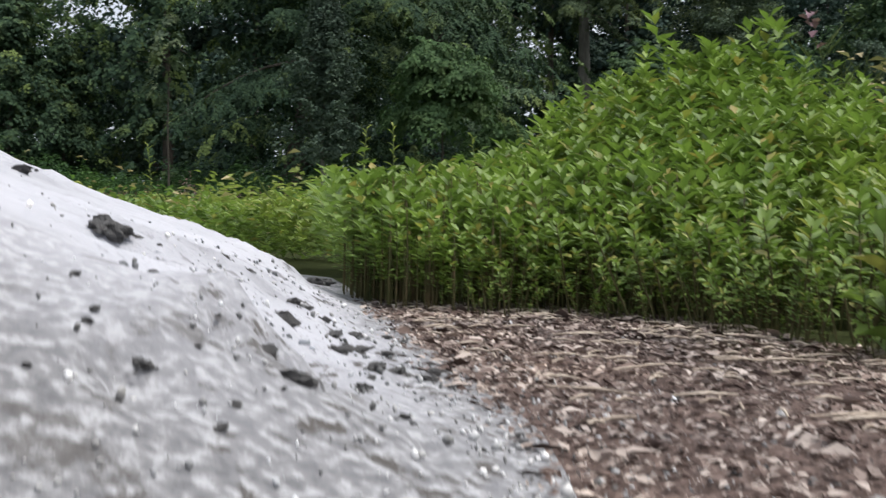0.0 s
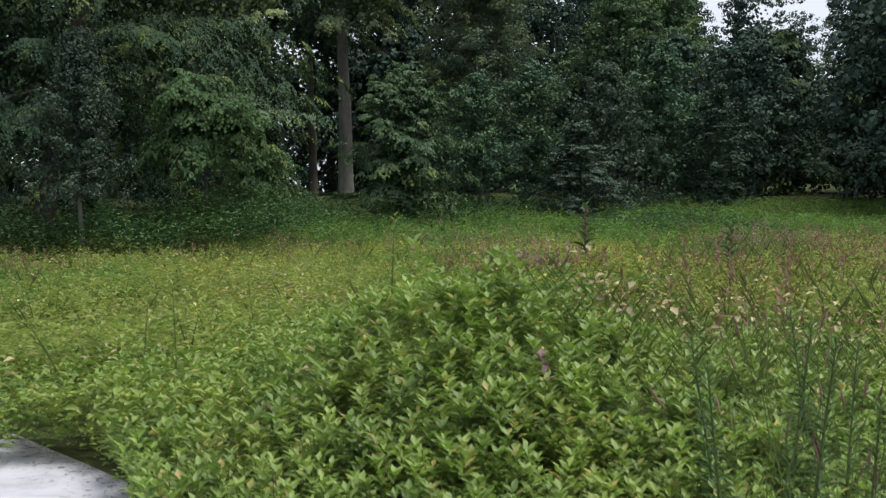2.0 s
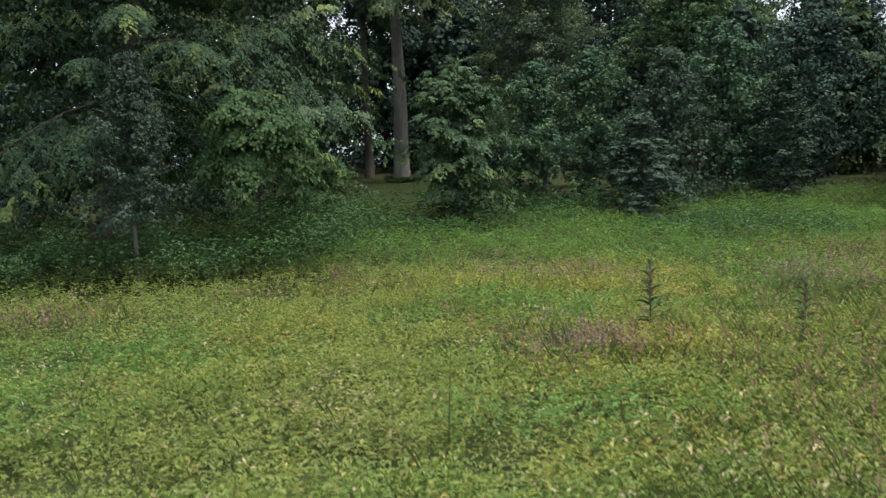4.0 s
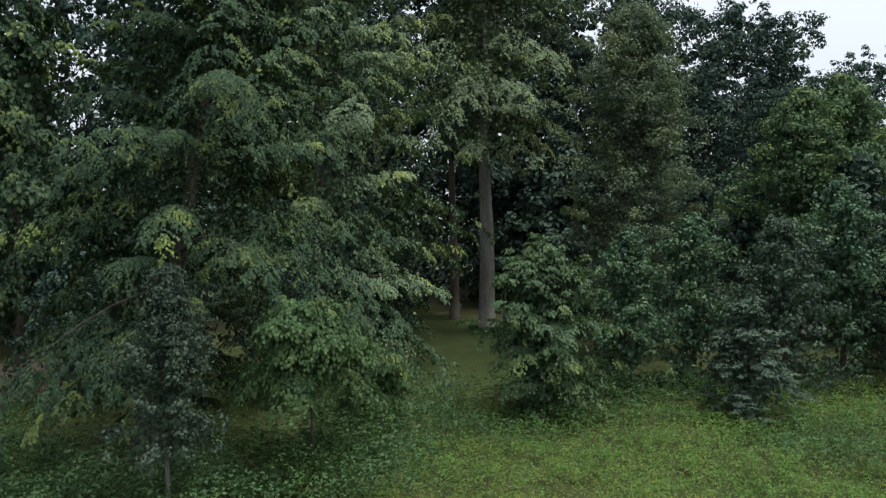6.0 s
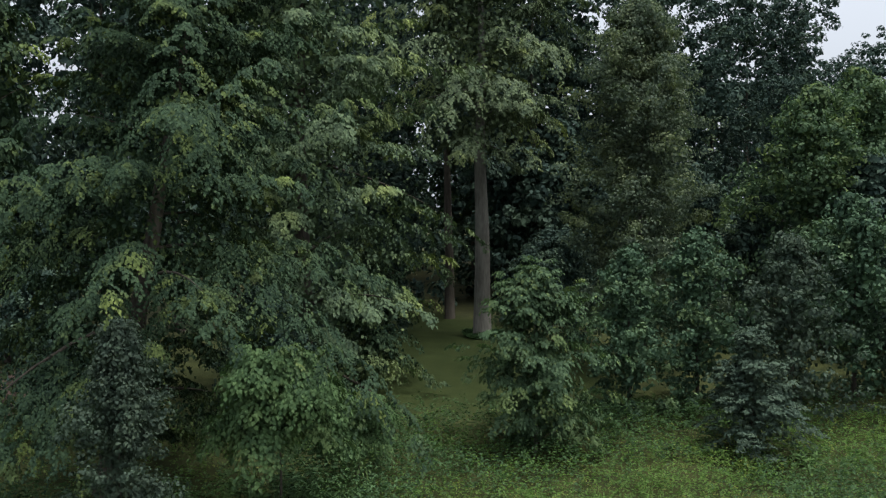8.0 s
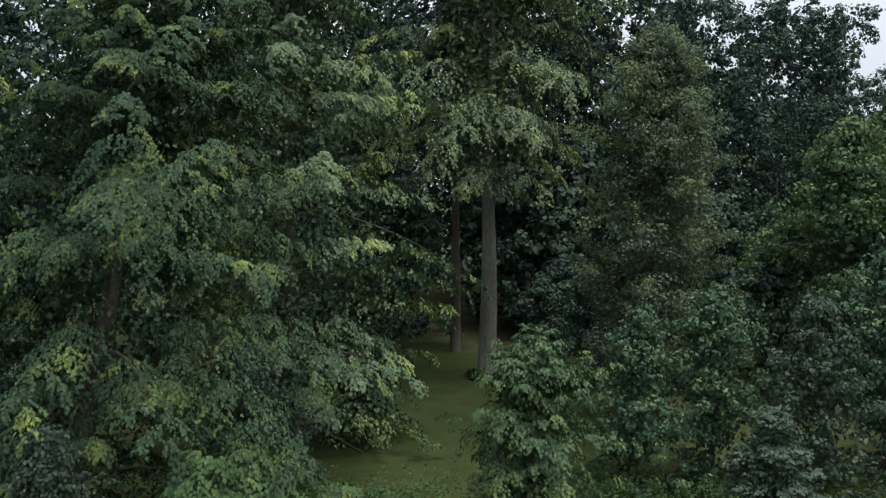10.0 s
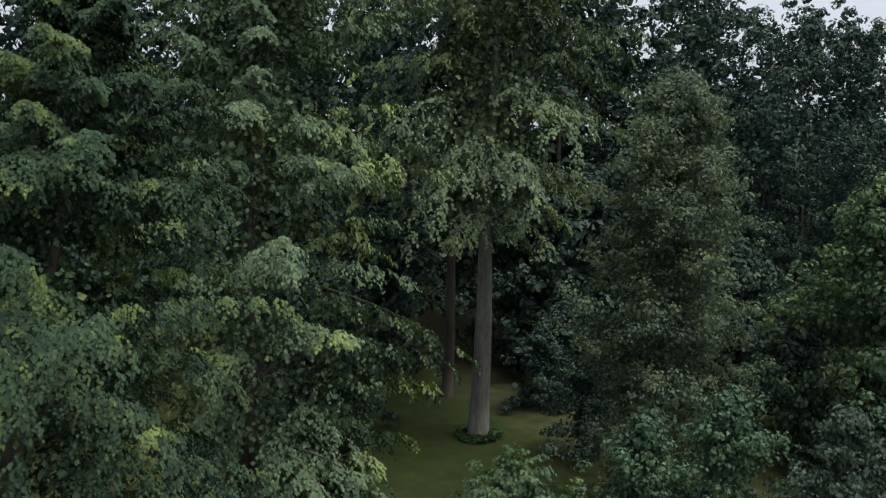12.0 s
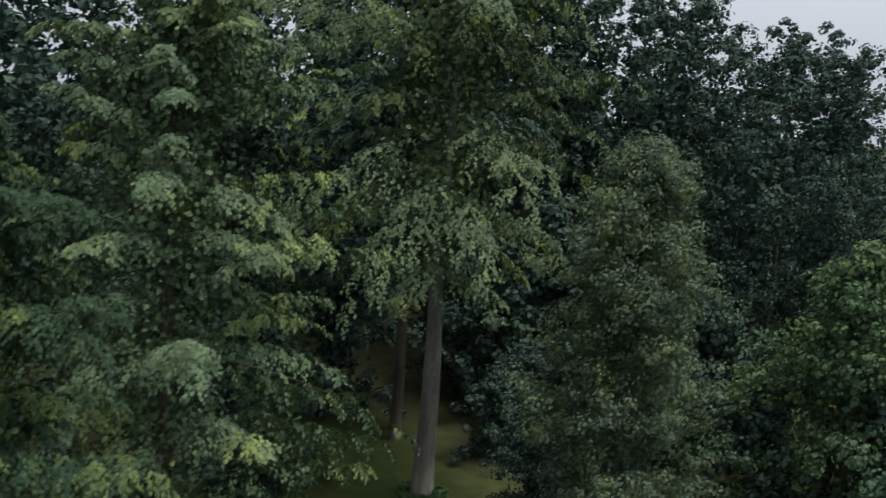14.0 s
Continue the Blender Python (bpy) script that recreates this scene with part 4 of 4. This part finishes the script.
# ---------------------------------------------------------------- wood chips, straw and pebbles
def litter():
    g = np.random.RandomState(131)
    n = 80000
    y = 0.3 + 3.6 * g.uniform(0, 1, n) ** 1.2
    x = g.uniform(-0.45, 1.5, n)
    ok = (x > heap_toe(y) - 0.06 * g.uniform(0, 2, n)) & (y < herb_edge(x) + 0.4) & (np.hypot(x, y) > 0.12)
    x, y = x[ok], y[ok]
    a = g.uniform(0, 6.28, len(x))
    way = np.stack([np.cos(a), np.sin(a), g.normal(0, 0.22, len(x))], 1)
    up = np.array([0, 0, 1.0]) + g.normal(0, 0.35, (len(x), 3))
    ln = np.exp(g.normal(-4.55, 0.6, len(x))) * (0.6 + 0.25 * y)
    at = np.stack([x, y, land(x, y) + 0.003 + g.uniform(0, 0.01, len(x))], 1) - way * ln[:, None] * 0.5
    v, f = leaf_mesh(at, way, up, ln, ln * g.uniform(0.2, 0.55, len(x)), fold=0.1, curl=0.05)
    tagged(new("wood_chips", mesh_of("wood_chips", v, f, M_CHIP)), "brown and pale wood chips lying on the soil", "wood chips", kind="stuff")
    # straws
    for _ in range(300):
        yy = g.uniform(1.2, 3.6)
        xx = g.uniform(-0.2, 0.9)
        if yy > herb_edge(xx) + 0.25 or xx < heap_toe(yy):
            continue
        a, ln = g.normal(0.05, 0.7), g.uniform(0.02, 0.07) * g.choice([1, 1, 1, 1, 2.6])
        d = np.array([math.cos(a), math.sin(a), 0])
        p = np.array([xx, yy, 0.014])
        one = mesh_of("straw", *tube([p, p + d * ln * 0.5 + [0, 0, 0.003], p + d * ln], [0.0016, 0.0024, 0.0014], 4), M_STRAW)
        tagged(new("straw", one), "dry pale straw lying on the wood chips", "straw", "straws on the wood chips")
    # pebbles on the heap's foot
    base = bmesh.new()
    bmesh.ops.create_uvsphere(base, u_segments=4, v_segments=3, radius=1)
    bmesh.ops.triangulate(base, faces=base.faces[:])
    bv = np.array([q.co[:] for q in base.verts])
    bf = np.array([[q.index for q in fc.verts] for fc in base.faces])
    base.free()
    peb = []
    for _ in range(3500):
        yy = 0.35 + 2.8 * g.uniform() ** 2.0
        xx = float(heap_toe(yy)) + 0.05 - g.normal(0.1, 0.3) if g.uniform() < 0.8 else float(heap_toe(yy)) + g.normal(0.04, 0.05)
        r = math.exp(g.normal(-6.45, 0.5)) * (0.85 + 0.2 * yy)
        zz = max(float(heap_z(np.float64(xx), np.float64(yy))), 0.0)
        w = bv * (r * g.uniform(0.6, 1.4, 3)) * (1 + g.normal(0, 0.25, (len(bv), 1)))
        peb.append((w + [xx, yy, zz + r * 0.2], bf))
    tagged(new("gravel", mesh_of("gravel", *joined(peb), M_PEBBLE)), "loose pale gravel at the foot of the sand heap", "gravel", kind="stuff")


M_STRAW = rough_material("dry_straw", [(0.3, (0.3, 0.24, 0.19)), (0.7, (0.52, 0.45, 0.37))], 30.0, 0.2, 90)
M_PEBBLE = leaf_material("gravel_stone", (0.1, 0.1, 0.1), (0.3, 0.3, 0.305), (0.78, 0.78, 0.8), (0.4, 0.39, 0.38), 4.0, translucent=0.0, rough=0.5, vary=1.0)
litter()


# ---------------------------------------------------------------- grasses, flowers and single weeds
def red_haze(x, y):
    right = smooth(-0.06, 0.14, x / np.maximum(y, 1) - 0.44 + 0.05 * soft_noise(x, y, 91)) * (y < 30) * 0.5
    mid = smooth(1.2, 0.5, np.hypot((x - 5.0) / 2.0, (y - 17.0) / 2.2)) + 0.5 * smooth(1.2, 0.5, np.hypot((x - 1.0) / 3.0, (y - 26) / 1.2))
    left = smooth(1.2, 0.5, np.hypot((x + 5.6) / 3.2, (y - 25) / 2.4))
    return np.clip(right + 1.2 * mid + 1.0 * left, 0, 1) * (0.3 + 0.7 * patch(x, y, 93, -0.3, 0.4, 1.2))


herb_field("meadow_grass", "thin grey-green grasses standing among the herbs", 30000, (-12, 30, 7, 34),
           lambda x, y: in_view(x, y) * beyond(x, y) * (0.05 + 0.7 * red_haze(x, y)), 0.5, 0.45, 4, M_GRASS, 110, slim=0.018, spread=0.05, bare=0.1, lift=2.2)
herb_field("fine_grass", "fine pale grasses standing beside the thicket", 15000, (1.2, 12, 4, 15),
           lambda x, y: in_view(x, y) * beyond(x, y) * 0.35 * smooth(0.26, 0.42, x / np.maximum(y, 1)), 0.5, 0.2, 5, M_GRASS, 111, slim=0.016, spread=0.06, bare=0.35, lift=1.5)
herb_field("reddish_seed_heads", "reddish brown seed heads of meadow grasses", 34000, (-12, 30, 6, 32),
           lambda x, y: in_view(x, y) * beyond(x, y) * red_haze(x, y), 0.85, 0.075, 9, M_SEED, 112, slim=0.28, spread=0.05, bare=0.6, lift=1.4)


def bloom(x, y):
    return np.clip(smooth(1.1, 0.3, np.hypot((x - 5.0) / 1.5, (y - 16.8) / 1.6)) + smooth(1.1, 0.4, np.hypot((x - 13.3) / 1.6, (y - 23) / 2.6))
                   + 0.7 * smooth(1.1, 0.4, np.hypot((x - 7.5) / 3.5, (y - 26) / 1.5)) + 0.4 * smooth(1.1, 0.4, np.hypot((x + 5) / 1.5, (y - 23) / 1.5))
                   + smooth(1.2, 0.3, np.hypot((x - 1.45) / 0.5, (y - 3.3) / 0.4)) * 0.06, 0, 1)


herb_field("pink_flowers", "pink flower spikes standing in the meadow", 80000, (-8, 20, 2.5, 32),
           lambda x, y: in_view(x, y) * beyond(x, y) * bloom(x, y) * 0.45, 0.95, 0.042, 8, M_PINK, 114, category="flowers", slim=0.7, spread=0.03, bare=0.78, lift=0.6)


M_WILTED = leaf_material("wilted_leaf", (0.22, 0.185, 0.1), (0.34, 0.29, 0.175), (0.47, 0.41, 0.27), (0.36, 0.26, 0.17), 0.8, translucent=0.2)
herb_field("wilted_leaves", "pale yellow wilted leaves scattered among the herbs", 28000, (-5, 14, 5, 30),
           lambda x, y: beyond(x, y) * (0.03 + 0.18 * smooth(0.3, 0.42, x / np.maximum(y, 1)) * smooth(15, 10, y) + smooth(1.2, 0.4, np.hypot((x - 1.0 + 0.1 * (y - 16)) / 1.6, (y - 16.5) / 4.0)) * patch(x, y, 66, 0.0, 0.35, 2.0)), 0.62, 0.09, 3, M_WILTED, 116,
           slim=0.5, spread=0.12, bare=0.7)


def build_weed(label, h, leaf, pairs, mat, slim, seed, name="tall_weed", seedy=False):
    """A single upright weed: a stem, leaves spiralling up it, and a seed spike where it has one."""
    g = np.random.RandomState(seed)
    root = tagged(new(name), label, "weed")
    bend, broad = g.normal(0, 0.05, 2), slim > 0.3
    part("stem", mesh_of("stem", *tube([(0, 0, 0), (bend[0] * 0.4, bend[1] * 0.4, h * 0.5), (bend[0], bend[1], h)], [0.009 * h ** 0.7, 0.007 * h ** 0.7, 0.003 * h], 5), M_STEM if broad else M_GRASS, True), root)
    u = np.linspace(0.12, 1, pairs * 2)
    a = np.arange(pairs * 2) * 2.4 + g.normal(0, 0.2, pairs * 2)
    at = np.stack([bend[0] * u, bend[1] * u, h * u], 1)
    rise = 0.4 + 1.2 * u ** 2
    way = np.stack([np.cos(a), np.sin(a), rise], 1)
    up = np.stack([-np.cos(a) * rise, -np.sin(a) * rise, np.ones_like(a)], 1)
    ln = leaf * (1.15 - 0.6 * u) * g.uniform(0.8, 1.2, len(u))
    part("leaves", mesh_of("leaves", *leaf_mesh(at, way, up, ln, ln * slim, True, curl=0.3), mat), root)
    if seedy:
        n = 160
        t = g.uniform(0.6, 1, n)
        at = np.stack([bend[0] * t, bend[1] * t, h * t], 1) + g.normal(0, 0.025, (n, 3))
        part("seed_spike", mesh_of("seed_spike", *leaf_mesh(at, g.normal(0, 1, (n, 3)), g.normal(0, 1, (n, 3)), 0.03, 0.02), M_SEED), root)["kind"] = "stuff"
    return root


def set_out(kind, spots, group):
    for i, (x, y, s) in enumerate(spots):
        ob = kind if i == 0 else copy_thing(kind, Matrix())
        tagged(ob, group=group)
        place(ob, x, y, i * 83, s, 0.02)


set_out(build_weed("tall upright green weed with narrow leaves", 1.3, 0.13, 16, M_HERB, 0.25, 301),
        [(2.05, 12.0, 1.2), (-0.6, 7.2, 0.75), (-0.35, 7.6, 0.8), (0.3, 8.4, 0.8), (6.0, 24, 1.2), (3.4, 15.5, 0.8), (8.5, 27, 1.2), (-2.6, 9.5, 0.8)], "tall weeds in the meadow")
set_out(build_weed("dark dock plant with broad leaves and brown seeds", 1.25, 0.3, 11, M_NETTLE, 0.32, 305, "dock_plant", True),
        [(7.1, 18.8, 1.25), (10.0, 18.4, 1.0), (7.4, 19.6, 0.9), (-0.55, 16.0, 0.6), (5.6, 24.5, 0.7), (9.3, 17.2, 0.7)], "dock plants in the meadow")


set_out(build_weed("dark feathery weed with fine narrow leaves", 1.02, 0.1, 46, M_NETTLE, 0.15, 311, "feathery_weed"),
        [(1.72, 2.95, 0.9), (1.98, 2.85, 0.98), (2.3, 3.1, 0.9), (2.5, 3.6, 0.95), (1.86, 3.25, 0.92), (2.12, 2.7, 0.8), (2.2, 3.35, 0.95), (1.8, 2.6, 0.7)], "feathery weeds beside the thicket")
set_out(build_weed("broad-leaved green weed at the thicket's edge", 0.42, 0.14, 6, M_SHRUB, 0.58, 315, "broad_leaved_weed"),
        [(1.0, 1.85, 0.8), (0.85, 2.0, 0.75), (1.2, 1.75, 0.85), (1.35, 1.95, 1.1), (1.5, 2.1, 1.1), (1.15, 2.1, 0.9)],
        "broad-leaved weeds at the thicket's edge")


def build_tuft(label, h, n, spread, seed):
    """A tuft of tall feathery grass."""
    g = np.random.RandomState(seed)
    root = tagged(new("grass_tuft"), label, "grass")
    a, r = g.uniform(0, 6.283, n), spread * np.sqrt(g.uniform(0, 1, n))
    at = np.stack([r * np.cos(a), r * np.sin(a), 0 * a], 1)
    lean = g.normal(0, 0.3, (n, 2)) + at[:, :2] * 0.5
    way = np.stack([lean[:, 0], lean[:, 1], np.ones(n)], 1)
    ln = h * g.uniform(0.5, 1.05, n)
    side = np.stack([np.cos(a), np.sin(a), 0 * a], 1)
    for k in range(n):
        one = slice(k, k + 1)
        blade = part("blade", mesh_of("blade", *leaf_mesh(at[one], way[one], side[one], ln[one], 0.009 * g.uniform(0.6, 1.4, 1), True, curl=0.12), M_GRASS), root)
        if k % 4:
            continue
        tip = at[k] + unit(way)[k] * ln[k] * 0.8
        part("seed_head", mesh_of("seed_head", *tube([tip, tip + unit(way)[k] * ln[k] * 0.07 + g.normal(0, 0.004, 3), tip + unit(way)[k] * ln[k] * 0.15], [0.001, 0.006, 0.001], 5), M_SEED), blade)
    return root


set_out(build_tuft("tall feathery grass tuft with reddish seed heads", 0.85, 30, 0.3, 331),
        [(2.1, 3.1, 1.0), (2.4, 3.5, 1.05), (2.2, 2.5, 0.85), (3.0, 4.8, 1.0), (3.4, 5.8, 1.0)], "tall grass tufts beside the thicket")

# Added small crown: stands in for the beech's low, lit bough and its fringe.
lit_bough = build_tree("added bright green crown standing in for a lit beech bough", 5.5, 2.6, 0.06, 3.5, 54, 0, 7, 0.13, M_LIT_BOUGH, M_DARKBARK, elev=26, droop=0.45,
                     seed=61, limbs=6, name="bush", category="bush", low=1.5, core=800, sway=14, drop=0.6, frond=(8, 6, 0.25))
for i, (x, y, k) in enumerate([(-0.05, 33.7, 1.0), (1.9, 37.6, 0.6)]):
    ob = lit_bough if i == 0 else copy_thing(lit_bough, Matrix())
    tagged(ob, group="bright green bushes under the beech")
    place(ob, x, y, i * 70, k)

birch = build_tree("thin young tree with a bare dark stem in the meadow", 4.9, 0.55, 0.03, 3.0, 22, 6, 14, 0.07, M_OLIVE, M_DARKBARK, elev=10, droop=0.5,
                   seed=67, limbs=8, low=2.4, core=0, drop=0.8)
place(birch, -5.6, 21.5)


# ---------------------------------------------------------------- clods on the sand
M_CLOD = rough_material("dark_soil", [(0.3, (0.11, 0.106, 0.103)), (0.7, (0.3, 0.295, 0.29))], 18.0, 0.9, 60)


def build_clod(seed, size, fine):
    """One knobbly lump of dark soil."""
    bm = bmesh.new()
    bmesh.ops.create_icosphere(bm, subdivisions=fine, radius=1)
    for v in bm.verts:
        n = noise.noise(v.co * 1.7 + Vector((seed, 0, 0))) * 0.6 + noise.noise(v.co * 4 + Vector((0, seed, 0))) * 0.35 + noise.noise(v.co * 9 + Vector((0, 0, seed))) * 0.15
        v.co = Vector((v.co.x * 1.25, v.co.y, v.co.z * 0.55)) * (size * (1 + n))
    me = bpy.data.meshes.new("soil_clod")
    bm.to_mesh(me)
    bm.free()
    me.materials.append(M_CLOD)
    return me


clod_meshes = [build_clod(k * 3.7, 0.6, 3) for k in range(4)]
crumb_meshes = [build_clod(k * 2.3 + 50, 0.16, 1) for k in range(4)]
# Dark clods; several of them stand in for the shade in the sand's hollows.
CLODS = [(-0.53, 1.69, 0.031), (-0.56, 1.75, 0.019), (-1.08, 2.69, 0.023), (-0.36, 1.03, 0.008), (-0.25, 0.88, 0.014), (-0.3, 0.89, 0.007), (-0.26, 1.71, 0.015), (-0.55, 4.5, 0.058), (-0.19, 1.83, 0.016), (-0.18, 1.09, 0.013), (-0.14, 1.01, 0.021), (-0.1, 1.53, 0.018), (-0.07, 1.58, 0.012), (-0.17, 0.81, 0.011), (-0.17, 0.87, 0.008), (-0.3, 0.76, 0.006), (-0.23, 1.08, 0.005), (-0.41, 1.48, 0.008), (-0.15, 1.66, 0.012), (-0.22, 0.95, 0.005)]
crumbs = np.random.RandomState(23)
for _ in range(30):
    _y = crumbs.uniform(0.85, 2.3)
    CLODS.append((float(heap_toe(_y)) - 0.05 - abs(crumbs.normal(0, 0.2)), _y, crumbs.uniform(0.004, 0.013) * (0.6 + 0.4 * _y)))
for i, (x, y, r) in enumerate(CLODS):
    ob = tagged(new("soil_clod", clod_meshes[i % 4]), "dark crumbling soil clod, some of them standing in for shaded hollows", "soil clod", "soil clods on the sand")
    ob.location = (x, y, float(heap_z(np.float64(x), np.float64(y)) + ground_z(np.float64(x), np.float64(y))) + r * -0.12)
    ob.rotation_euler = (0.3 * math.sin(i), 0.25, i * 1.3)
    r *= 0.8 + 0.7 * min(1.0, max(0.0, (y - 0.8) / 0.6))
    ob.scale = (r, r, r)
    for k in range(9 if r > 0.009 else 0):
        crumb = new("crumb", crumb_meshes[k % 4])
        crumb.parent = ob
        crumb.location = (crumbs.normal(0, 0.75), crumbs.normal(0, 0.55), -0.05)
        crumb.scale = [crumbs.uniform(0.5, 1.5)] * 3
